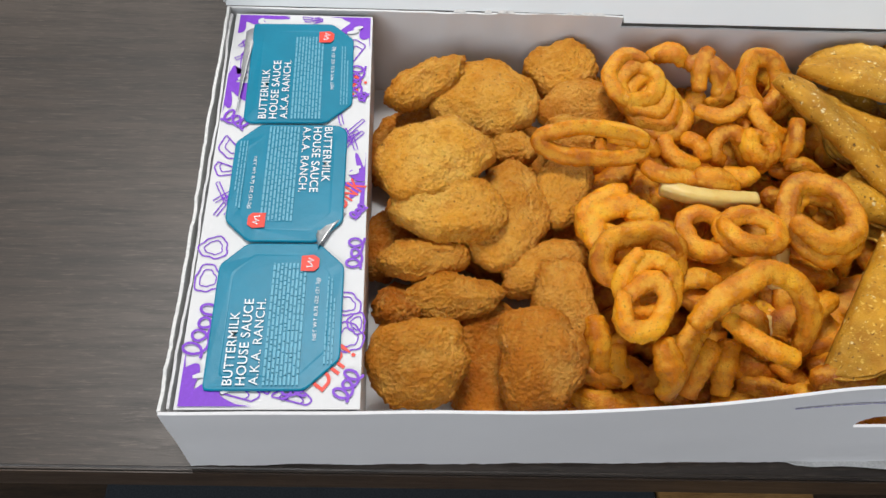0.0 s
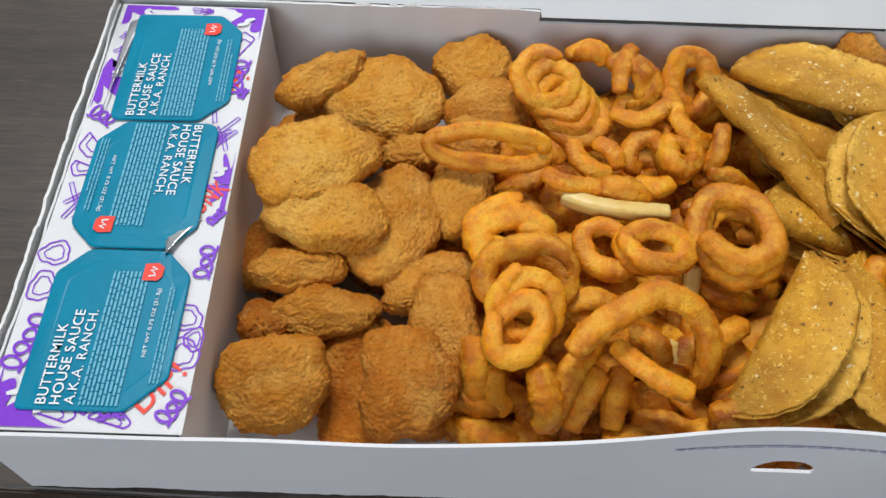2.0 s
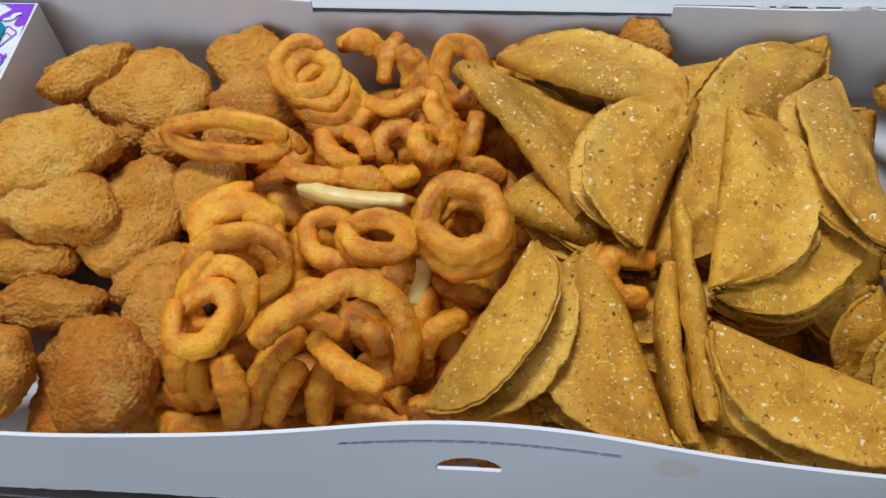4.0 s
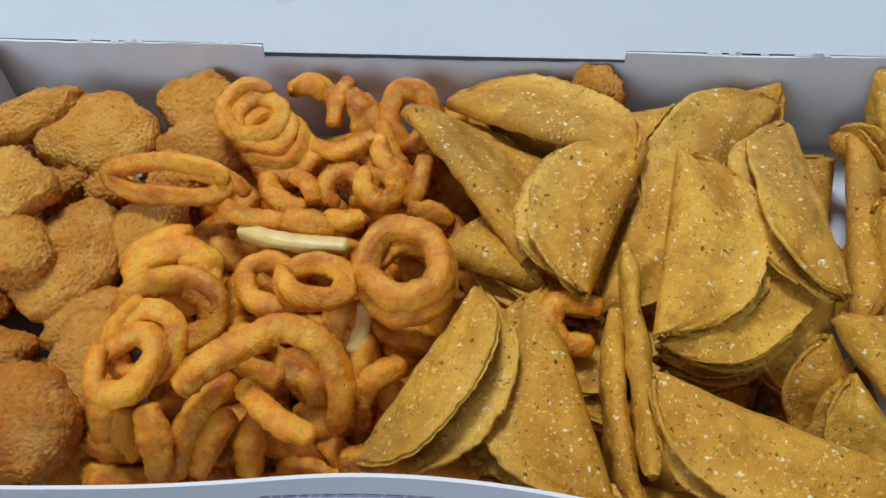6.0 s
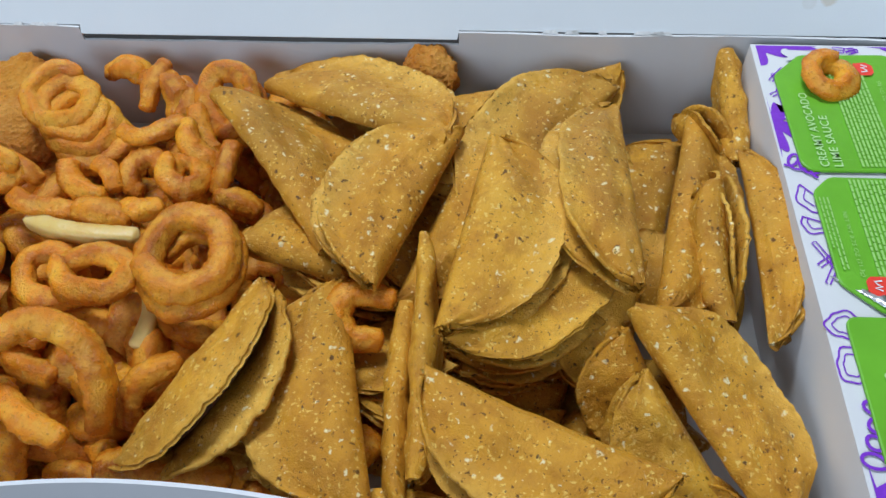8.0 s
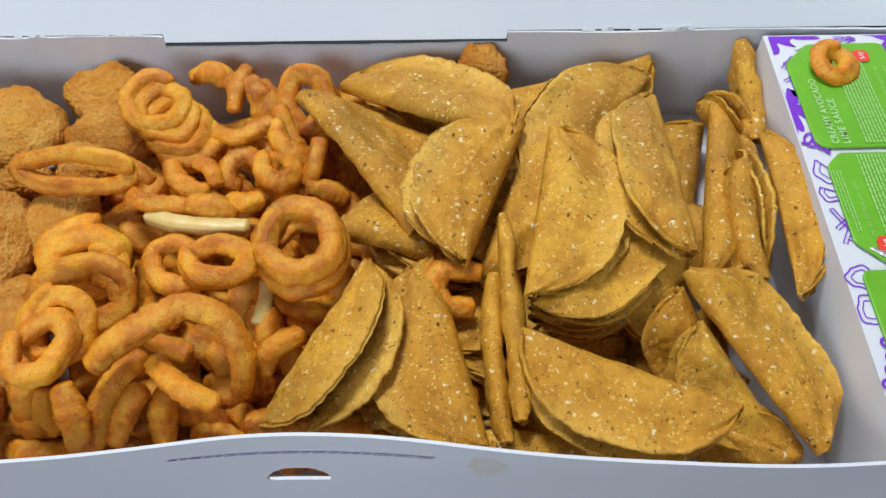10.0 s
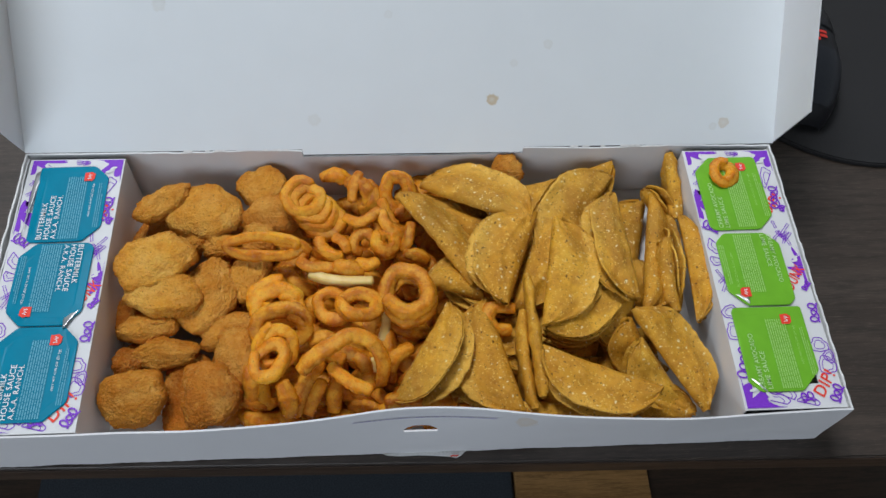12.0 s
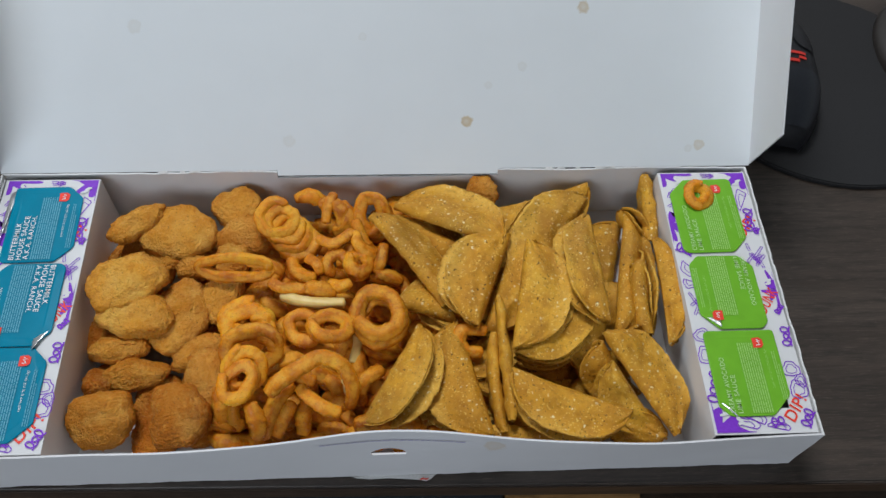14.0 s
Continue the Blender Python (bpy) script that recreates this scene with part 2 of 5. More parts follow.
PURPLE, RED_INK = print_material("purple_ink", (0.20, 0.03, 0.56)), print_material("red_ink", (0.83, 0.05, 0.025))
TEAL, GREEN, FOIL = foil_print("teal_foil_lid", (0.0, 0.225, 0.36)), foil_print("green_foil_lid", (0.20, 0.50, 0.025)), foil_material()
WHITE_INK, TEAL_INK, GREEN_INK = print_material("white_ink", (0.82, 0.86, 0.88)), print_material("pale_teal_ink", (0.13, 0.42, 0.56)), print_material("pale_green_ink", (0.36, 0.63, 0.15))
LIME_INK = print_material('light_lime_ink', (0.52, 0.76, 0.32))
CUP = plain("clear_tub_plastic", (0.7, 0.7, 0.68), 0.3)
DESK = desk_material("grey_brown_laminate", (0.036, 0.0255, 0.019), (0.060, 0.044, 0.034), (0.088, 0.067, 0.052))
DESK_EDGE = desk_material("brown_edge_band", (0.045, 0.026, 0.015), (0.062, 0.037, 0.022), (0.085, 0.052, 0.03))
PALE_WOOD = desk_material("honey_wood", (0.30, 0.15, 0.045), (0.38, 0.20, 0.065), (0.46, 0.26, 0.09))
DARK_WOOD = desk_material("dark_wood", (0.03, 0.018, 0.01), (0.05, 0.03, 0.018), (0.07, 0.045, 0.028))
RUG = plain("blue_grey_rug", (0.035, 0.042, 0.052), 0.95, 500, 0.35, relief=0.6)
MAT_CLOTH = plain("black_mat_cloth", (0.016, 0.015, 0.016), 0.75, 900, 0.25)
GEL = plain("black_gel_rest", (0.028, 0.023, 0.020), 0.45, 300, 0.2)
MOUSE_BLACK = plain("matt_black_plastic", (0.014, 0.014, 0.017), 0.42, 700, 0.2)
MOUSE_GLOSS = plain("black_button_plastic", (0.022, 0.024, 0.030), 0.3, 700, 0.15)
# paler than the other walls: makes the unseen north wall a reflector for desk sheen
BOUNCE_PAINT = plain("pale_bounce_paint", (0.78, 0.78, 0.77), 0.85, 60, 0.05)
WALL_PAINT = plain("warm_white_wall_paint", (0.45, 0.45, 0.44), 0.85, 60, 0.06)


# ---- building helpers ----
def part(name, bm, material, parent=None, label="", smooth=False):
    me = bpy.data.meshes.new(name)
    bm.to_mesh(me)
    bm.free()
    me.materials.append(material)
    if smooth:
        me.shade_smooth()
    ob = new(name, me)
    ob.parent = parent
    if label:
        ob["label"] = label
    return ob


def part_np(name, verts, faces, material, parent=None, label="", smooth=True, crust=None):
    me = bpy.data.meshes.new(name)
    me.from_pydata([tuple(map(float, v)) for v in verts], [], faces)
    me.update()
    me.materials.append(material)
    if crust is not None:
        me.attributes.new("crust", "FLOAT", "POINT").data.foreach_set("value", crust)
    if smooth:
        me.shade_smooth()
    ob = new(name, me)
    ob.parent = parent
    if label:
        ob["label"] = label
    return ob


def box_bm(x0, x1, y0, y1, z0, z1, bevel=0.0, bm=None):
    bm = bm or bmesh.new()
    vs = bmesh.ops.create_cube(bm, size=1.0)["verts"]
    for v in vs:
        v.co = ((x0 + x1) / 2 + v.co.x * (x1 - x0), (y0 + y1) / 2 + v.co.y * (y1 - y0), (z0 + z1) / 2 + v.co.z * (z1 - z0))
    if bevel:
        bmesh.ops.bevel(bm, geom=list({e for v in vs for e in v.link_edges}), offset=bevel, segments=2, affect="EDGES", profile=0.5)
    return bm


def slab(outline, thick, frame_of):
    """A sheet from a flat outline, its points carried to the world by frame_of(a, b, depth)."""
    bm = bmesh.new()
    top = [bm.verts.new(frame_of(a, b, 0.0)) for a, b in outline]
    low = [bm.verts.new(frame_of(a, b, -thick)) for a, b in outline]
    bm.faces.new(top)
    bm.faces.new(low[::-1])
    n = len(outline)
    for i in range(n):
        bm.faces.new((top[i], low[i], low[(i + 1) % n], top[(i + 1) % n]))
    bmesh.ops.recalc_face_normals(bm, faces=bm.faces)
    return bm


def stroke_mesh(points, width, height=0.00012, z=0.0):
    """A flat printed line along points, as vertices and faces."""
    p = np.array(points, float)
    d = np.gradient(p, axis=0)
    d /= np.linalg.norm(d, axis=1)[:, None] + 1e-12
    n = np.stack([-d[:, 1], d[:, 0]], 1)
    w = np.broadcast_to(np.asarray(width, float), (len(p),))[:, None] / 2
    a, b = p + n * w, p - n * w
    k = len(p)
    rise = [z + height + 0.0001 * i / k for i in range(k)]
    verts = [(*q, h) for q, h in zip(a, rise)] + [(*q, h) for q, h in zip(b, rise)]
    return verts, [(i, i + 1, k + i + 1, k + i) for i in range(k - 1)]


# ---- the room and the desk ----
R = dict(x0=-1.7, x1=2.1, y0=-1.7, y1=1.2, z0=-0.72, z1=1.7)
tagged(part("floor", box_bm(R["x0"], R["x1"], R["y0"], R["y1"], R["z0"] - 0.1, R["z0"]), DARK_WOOD), "dark wooden floor under the desk", "floor", kind="structure")
tagged(part("ceiling", box_bm(R["x0"], R["x1"], R["y0"], R["y1"], R["z1"], R["z1"] + 0.1), WALL_PAINT), "plain white ceiling", "ceiling", kind="structure")
for side, b in (("wall_north", (R["x0"], R["x1"], R["y1"], R["y1"] + 0.1)), ("wall_south", (R["x0"], R["x1"], R["y0"] - 0.1, R["y0"])),
                ("wall_west", (R["x0"] - 0.1, R["x0"], R["y0"], R["y1"])), ("wall_east", (R["x1"], R["x1"] + 0.1, R["y0"], R["y1"]))):
    tagged(part(side, box_bm(*b, R["z0"], R["z1"]), BOUNCE_PAINT if side == "wall_north" else WALL_PAINT), "plain warm white room wall", "wall", kind="structure")
tagged(part("rug", box_bm(-0.337, 0.336, -0.5, 0.9, R["z0"], R["z0"] + 0.008, 0.003), RUG), "blue-grey woven rug on the floor", "rug")
tagged(part("honey_plank", box_bm(0.339, 0.536, -0.5, 0.9, R["z0"], R["z0"] + 0.012, 0.002), PALE_WOOD), "honey-coloured wooden board lying on the floor", "board")

desk = tagged(new("desk"), "grey-brown wood-grain laminate desk with a thin front edge", "desk")
DX0, DX1, DY1 = -0.95, 1.25, 0.82


def desk_front(x):
    return 0.0155 - 0.0215 * (x + 0.0)


ring_v = [(DX0, desk_front(DX0)), (DX1, desk_front(DX1)), (DX1, DY1), (DX0, DY1)]
bm = slab(ring_v, 0.018, lambda a, b, d: (a, b, d))
bmesh.ops.bevel(bm, geom=[e for e in bm.edges if abs(e.verts[0].co.z) < 1e-6 and abs(e.verts[1].co.z) < 1e-6], offset=0.0012, segments=3, affect="EDGES")
part("desktop", bm, DESK, desk)
bm = slab([(DX0, desk_front(DX0) - 0.0008), (DX1, desk_front(DX1) - 0.0008), (DX1, desk_front(DX1) - 0.0002), (DX0, desk_front(DX0) - 0.0002)], 0.0155, lambda a, b, d: (a, b, d - 0.002))
part("edge_band", bm, DESK_EDGE, desk, "brown edge band")
for lx in (DX0 + 0.03, DX1 - 0.07):
    for ly in (0.10, DY1 - 0.08):
        part("leg", box_bm(lx, lx + 0.045, ly, ly + 0.045, R["z0"], -0.018, 0.002), DARK_WOOD, desk)

# ---- the takeaway box ----
BX0, BX1, BY0, BY1 = -0.0635, 0.4255, 0.0175, 0.2065
food_box = tagged(new("takeaway_box"), "long open white cardboard takeaway box with its lid folded back", "takeaway box")
part("base", box_bm(BX0 + 0.001, BX1 - 0.001, BY0 + 0.003, BY1 - 0.001, 0.0004, 0.0016), CARD, food_box)


def rim_y(x):
    return BY0 + 0.0085 * math.exp(-((x - 0.185) / 0.062) ** 2) - 0.002 * math.exp(-((x - 0.33) / 0.05) ** 2)


def front_wall():
    """The front wall: a bowed sheet with a half-moon opening and a torn lower edge."""
    nx, nz, thick = 408, 42, 0.0011
    hx, hz, ha, hb = 0.1835, 0.0300, 0.0104, 0.0075
    grid = {}
    bm = bmesh.new()

    def place(x, f):
        low = 0.0012 + 0.0016 * (noise.noise((x * 60, 3.3, 0)) + 0.6 * noise.noise((x * 260, 9.1, 0))) * (1 - f) ** 3
        topz = RIM + 0.0012 + 0.0012 * math.exp(-((x - 0.185) / 0.07) ** 2) - 0.0014 * math.exp(-((x - 0.33) / 0.06) ** 2)
        z = max(0.0006, low) * (1 - f) + topz * f
        foot = BY0 + 0.0005
        y = foot + (rim_y(x) - foot) * f ** 1.6 + 0.0004 * noise.noise((x * 25, f * 3, 5))
        return x, y, z

    for i in range(nx + 1):
        for j in range(nz + 1):
            x, y, z = place(BX0 + (BX1 - BX0) * i / nx, j / nz)
            grid[i, j] = [x, y, z, ((x - hx) / ha) ** 2 + ((z - hz) / hb) ** 2 < 1 and z > hz]
    gone = {(i, j) for i in range(nx) for j in range(nz) if sum(grid[i + a, j + b][3] for a in (0, 1) for b in (0, 1)) >= 3}
    edge = set()
    for i, j in gone:
        for a in (0, 1):
            for b in (0, 1):
                around = [(i + a - p, j + b - q) for p in (0, 1) for q in (0, 1)]
                if any(c not in gone for c in around):
                    edge.add((i + a, j + b))
    for key in edge:
        x, y, z, _ = grid[key]
        if z < hz + 0.0012:
            grid[key][2] = hz
        else:
            k = math.sqrt(((x - hx) / ha) ** 2 + ((z - hz) / hb) ** 2) or 1
            grid[key][0], grid[key][2] = hx + (x - hx) / k, hz + (z - hz) / k
    front = {k: bm.verts.new(v[:3]) for k, v in grid.items()}
    back = {k: bm.verts.new((v[0], v[1] + thick, v[2])) for k, v in grid.items()}
    for i in range(nx):
        for j in range(nz):
            if (i, j) in gone:
                continue
            c = [(i, j), (i + 1, j), (i + 1, j + 1), (i, j + 1)]
            bm.faces.new([front[q] for q in c])
            bm.faces.new([back[q] for q in c[::-1]])
            for q, nb in ((0, (i, j - 1)), (1, (i + 1, j)), (2, (i, j + 1)), (3, (i - 1, j))):
                if nb in gone or not (0 <= nb[0] < nx and 0 <= nb[1] < nz):
                    a, b = c[q], c[(q + 1) % 4]
                    bm.faces.new([front[b], front[a], back[a], back[b]])
    for v in [v for v in bm.verts if not v.link_faces]:
        bm.verts.remove(v)
    return bm


part("front_wall", front_wall(), FRONT_CARD, food_box, "bowed white front wall with a half-moon opening")


def upright(x0, x1, y, thick, z0, z1, rough_top=0.0, along="x", seed=0.0, n=90):
    """A thin card wall with a slightly uneven top edge."""
    bm = bmesh.new()
    rows = []
    for i in range(n + 1):
        a = x0 + (x1 - x0) * i / n
        zt = z1 + rough_top * (noise.noise((a * 90, seed, 0)) + 0.6 * noise.noise((a * 400, seed, 1)))
        off = 0.0011 * noise.noise((a * 18, seed, 4)) + 0.0004 * noise.noise((a * 110, seed, 6))
        put = (lambda d, z: (a, y + off + d, z)) if along == "x" else (lambda d, z: (y + off + d, a, z))
        rows.append([bm.verts.new(put(0, z0)), bm.verts.new(put(thick, z0)), bm.verts.new(put(thick, zt)), bm.verts.new(put(0, zt))])
    for r, s in zip(rows, rows[1:]):
        for k in range(4):
            bm.faces.new((r[k], r[(k + 1) % 4], s[(k + 1) % 4], s[k]))
    bm.faces.new(rows[0]), bm.faces.new(rows[-1][::-1])
    bmesh.ops.recalc_face_normals(bm, faces=bm.faces)
    return bm


SLOT0, SLOT1 = 0.112, 0.258
part("back_wall", upright(BX0, SLOT0, BY1 - 0.0012, 0.0011, 0.0016, RIM - 0.0004), CARD, food_box)
part("back_wall", upright(SLOT0, SLOT1, BY1 - 0.0012, 0.0011, 0.0016, RIM - 0.0062), CARD, food_box)
part("back_wall", upright(SLOT1, BX1, BY1 - 0.0012, 0.0011, 0.0016, RIM - 0.0004), CARD, food_box)
for x, lean in ((BX0, 1), (BX1 - 0.0011, -1)):
    part("side_wall", upright(BY0 + 0.0012, BY1 - 0.0013, x, 0.0011, 0.0016, RIM + 0.0008, 0.0012, "y", 2.0 + x), CUT_EDGE, food_box, "side wall with a rough torn edge")
    part("side_wall_leaf", upright(BY0 + 0.003, BY1 - 0.004, x + 0.0022 * lean, 0.0009, 0.0016, RIM - 0.0012, 0.0005, "y", 7.0 + x), CARD, food_box)


def lid_at(x, s, d):
    """A place on the lid: s up along it from the hinge, d out from its inner face."""
    return x, HINGE_Y + s * LID_Y - d * LID_Z, RIM + s * LID_Z + d * LID_Y


LONG = 0.190
LX0, LX1 = BX0 - 0.001, BX1 + 0.003
outline = [(LX0, 0.0), (SLOT0, 0.0), (SLOT0 + 0.0006, -0.0034), (SLOT1 - 0.0006, -0.0034), (SLOT1, 0.0), (LX1, 0.0)]
outline += [(LX1, LONG * k / 4) for k in range(1, 5)] + [(LX0, LONG * k / 4) for k in range(4, 0, -1)]
part("lid", slab(outline, 0.0009, lid_at), LID_CARD, food_box, "white lid leaning back with greasy spots")
for x, way in ((LX0, -1), (LX1, 1)):
    splay = -0.058
    part("lid_flap", slab([(0.0012, 0.0), (0.0245, 0.052), (LONG, 0.052), (LONG, 0.0)], 0.0009,
                          lambda a, b, d, x=x, way=way: lid_at(x + way * (splay * b - d), a, b)), CARD, food_box)
# frayed paper along the hinge
for x0, x1 in ((BX0 + 0.07, SLOT0 - 0.004), (SLOT1 + 0.01, BX1 - 0.09)):
    for k in range(7):
        a = x0 + (x1 - x0) * random.random()
        w = 0.002 + 0.006 * random.random()
        part("frayed_edge", slab([(a, -0.0007), (a + w, -0.0009), (a + w * 0.8, 0.0006), (a + w * 0.2, 0.0005)], 0.0004, lambda p, q, d: lid_at(p, q, 0.0006 + d)), CUT_EDGE, food_box)

# the torn tongue at the foot of the front wall
outline = [(0.160, 0.0185), (0.164, 0.0168), (0.172, 0.0160), (0.182, 0.0163), (0.190, 0.0158), (0.200, 0.0148), (0.205, 0.0138), (0.2078, 0.0150), (0.210, 0.0172), (0.212, 0.0185)]
part("torn_tongue", slab(outline, 0.0005, lambda a, b, d: (a, b, 0.0010 + (0.0185 - b) * 0.2 + d)), CUT_EDGE, food_box, "torn white tongue of card")
v, f = stroke_mesh([(0.2015, 0.0146), (0.2030, 0.0152), (0.2050, 0.0147), (0.2062, 0.0153)], 0.0008, z=0.0022)
part_np("torn_print", v, f, RED_INK, food_box, "scrap of red print", False)


def wall_bars(x0, x1, z, h, seed):
    """Fine print on the front wall, as plain bars."""
    rnd = random.Random(seed)
    verts, faces, x = [], [], x0
    while x < x1:
        w = min(0.0018 + 0.0045 * rnd.random(), x1 - x)
        steps = 4
        for k in range(steps):
            xa, xb = x + w * k / steps, x + w * (k + 1) / steps
            for xx in (xa, xb):
                f = (z - 0.002) / (RIM)
                foot = BY0 + 0.0005
                y = foot + (rim_y(xx) - foot) * f ** 1.6 - 0.0006
                verts += [(xx, y, z), (xx, y, z + h)]
            n = len(verts)
            faces.append((n - 4, n - 2, n - 1, n - 3))
        x += w + 0.0007
    return verts, faces


FINE_INK = print_material("pale_purple_ink", (0.27, 0.22, 0.50))
v, f = wall_bars(0.146, 0.226, 0.0464, 0.0007, 4)
part_np("fine_print", v, f, FINE_INK, food_box, "line of tiny purple print", False)

# ---- sauce inserts, their print, and the sauce tubs ----
IZ = 0.0525


def text_mesh(words, length, height, bold=0.0):
    """Letters as a flat mesh, from the left end of the baseline, of that length and capital height."""
    cu = bpy.data.curves.new("letters", "FONT")
    cu.body, cu.size, cu.offset, cu.space_character = words, 1.0, bold * 0.6, 1.08
    ob = bpy.data.objects.new("letters", cu)
    scene.collection.objects.link(ob)
    me = bpy.data.meshes.new_from_object(ob.evaluated_get(bpy.context.evaluated_depsgraph_get()))
    bpy.data.objects.remove(ob)
    bpy.data.curves.remove(cu)
    co = np.array([v.co[:] for v in me.vertices])
    lo, hi = co.min(0), co.max(0)
    sx = length / (hi[0] - lo[0])
    sy = height / 0.70
    for v in me.vertices:
        v.co = ((v.co.x - lo[0]) * sx, v.co.y * sy, 0)
    return me


def letters(name, words, length, height, m, material, parent, bold=0.0):
    me = text_mesh(words, length, height, bold)
    me.transform(m)
    me.materials.append(material)
    ob = new(name, me)
    ob.parent = parent
    return ob


def curl_line(cx, cy, length, height, loops, turn):
    """A scribbled row of loops."""
    pts = []
    n = loops * 18
    for i in range(n + 1):
        a = i / n
        ph = a * loops * 2 * math.pi
        x = (a - 0.5) * length + 0.62 * length / loops * math.sin(ph)
        y = -height / 2 * math.cos(ph) * (0.85 + 0.25 * math.sin(a * 9))
        pts.append((cx + x * math.cos(turn) - y * math.sin(turn), cy + x * math.sin(turn) + y * math.cos(turn)))
    return pts


def splash(cx, cy, w, h, seed, sx=1, sy=1):
    """A splash of ink in a corner: straight along two sides, lobed on the others."""
    pts = [(0, 0), (w, 0)]
    n = 36
    for i in range(n + 1):
        a = i / n * math.pi / 2
        k = 0.66 + 0.34 * math.sin(a * 9 + seed) * (0.6 + 0.4 * math.sin(a * 5 + 2 * seed))
        pts.append((w * math.cos(a) * (k if 0 < i < n else 1), h * math.sin(a) * (k if 0 < i < n else 1)))
    out = []
    for x, y in pts:
        out.append((cx + sx * x, cy + sy * y))
    return out


def fan(points, z):
    """A flat print of that outline."""
    bm = bmesh.new()
    vs = []
    for p in points:
        if not vs or (Vector((*p, z)) - vs[-1].co).length > 1e-6:
            vs.append(bm.verts.new((*p, z)))
    f = bm.faces.new(vs)
    if f.normal.z < 0:
        f.normal_flip()
    bmesh.ops.triangulate(bm, faces=[f])
    bmesh.ops.recalc_face_normals(bm, faces=bm.faces)
    bm.normal_update()
    if sum(q.normal.z for q in bm.faces) < 0:
        bmesh.ops.reverse_faces(bm, faces=bm.faces)
    return bm


def sauce_insert(x0, outer, label):
    """A card insert that fills one end of the box: x0 its low side, 0.059 wide. outer: +1 where its inner face looks to -x."""
    w, y0, y1 = 0.0588, 0.0195, 0.2005
    thing = tagged(new("sauce_insert"), label, "sauce insert", "sauce inserts at the ends of the box")
    holes = ((0.034, 0.074), (0.090, 0.130), (0.146, 0.186))
    ys = sorted({y0, y1, *[q for h in holes for q in h]})
    xs = [x0, x0 + 0.013, x0 + 0.046, x0 + w]
    bm = bmesh.new()
    for i in range(3):
        for j in range(len(ys) - 1):
            if i == 1 and (ys[j], ys[j + 1]) in holes:
                continue
            box_bm(xs[i], xs[i + 1], ys[j], ys[j + 1], IZ - 0.0007, IZ, 0, bm)
    bmesh.ops.remove_doubles(bm, verts=bm.verts, dist=1e-6)
    part("top_panel", bm, CARD, thing)
    inner = x0 if outer > 0 else x0 + w
    part("inner_side", box_bm(min(inner, inner + outer * 0.0008), max(inner, inner + outer * 0.0008), y0, y1, 0.0018, IZ - 0.0008), CARD, thing)
    far = x0 + w if outer > 0 else x0
    part("outer_side", box_bm(min(far, far - outer * 0.0008), max(far, far - outer * 0.0008), y0, y1, 0.0018, IZ - 0.0008), CARD, thing)
    zp = IZ + 0.00015

    def P(u, v):
        return x0 + u * w, y1 - v * (y1 - y0)

    for layer, (cx, cy, ww, hh, seed, sx, sy) in enumerate(((0.03, 0.004, 0.37, 0.062, 0.4, 1, -1), (0.985, 0.004, 0.30, 0.105, 2.1, -1, -1), (0.01, 0.225, 0.27, 0.09, 1.2, 1, -1),
                                         (0.01, 0.227, 0.16, 0.07, 3.0, 1, 1), (0.985, 0.50, 0.17, 0.07, 0.9, -1, -1), (0.985, 0.498, 0.15, 0.085, 4.2, -1, 1), (0.02, 0.995, 0.40, 0.11, 1.7, 1, 1))):
        px, py = P(cx, cy)
        part("splash_print", fan(splash(px, py, ww * w, hh * (y1 - y0), seed, sx, sy), zp + 0.00006 * layer), PURPLE, thing, "purple ink splash")
    # drips left white inside the splashes, with a purple rim
    for cu, cv, ln, turn in ((0.20, 0.035, 0.006, 1.3), (0.88, 0.05, 0.008, 0.5), (0.12, 0.20, 0.007, 0.9), (0.92, 0.47, 0.006, 0.6), (0.15, 0.93, 0.009, 0.4), (0.26, 0.955, 0.006, 1.2)):
        px, py = P(cu, cv)
        pts = [(px + ln * (a - 0.5) * math.cos(turn) + 0.0014 * math.sin(a * 6), py + ln * (a - 0.5) * math.sin(turn)) for a in np.linspace(0, 1, 14)]
        v, f = stroke_mesh(pts, [0.0010 + 0.0012 * math.sin(math.pi * a) ** 0.5 for a in np.linspace(0, 1, 14)], z=zp + 0.00045)
        part_np("white_drip", v, f, CARD, thing, "", False)
    # thick loops
    for cu, cv, ln, hh, lo, turn in ((0.90, 0.215, 0.018, 0.0062, 4, 1.45), (0.955, 0.262, 0.005, 0.003, 2, 1.2), (0.11, 0.335, 0.011, 0.007, 3, -0.5), (0.95, 0.575, 0.007, 0.0035, 3, 0.9),
                                     (0.945, 0.675, 0.013, 0.006, 3, 1.5), (0.10, 0.845, 0.020, 0.008, 4, 1.3), (0.93, 0.955, 0.011, 0.0065, 3, 1.1), (0.63, 0.965, 0.008, 0.006, 2, 0.2)):
        v, f = stroke_mesh(curl_line(*P(cu, cv), ln, hh * 0.9, lo, turn), 0.00095, z=zp + 0.0004)
        part_np("loop_print", v, f, PURPLE, thing, "purple scribbled loop", False)
    rnd = random.Random(5)
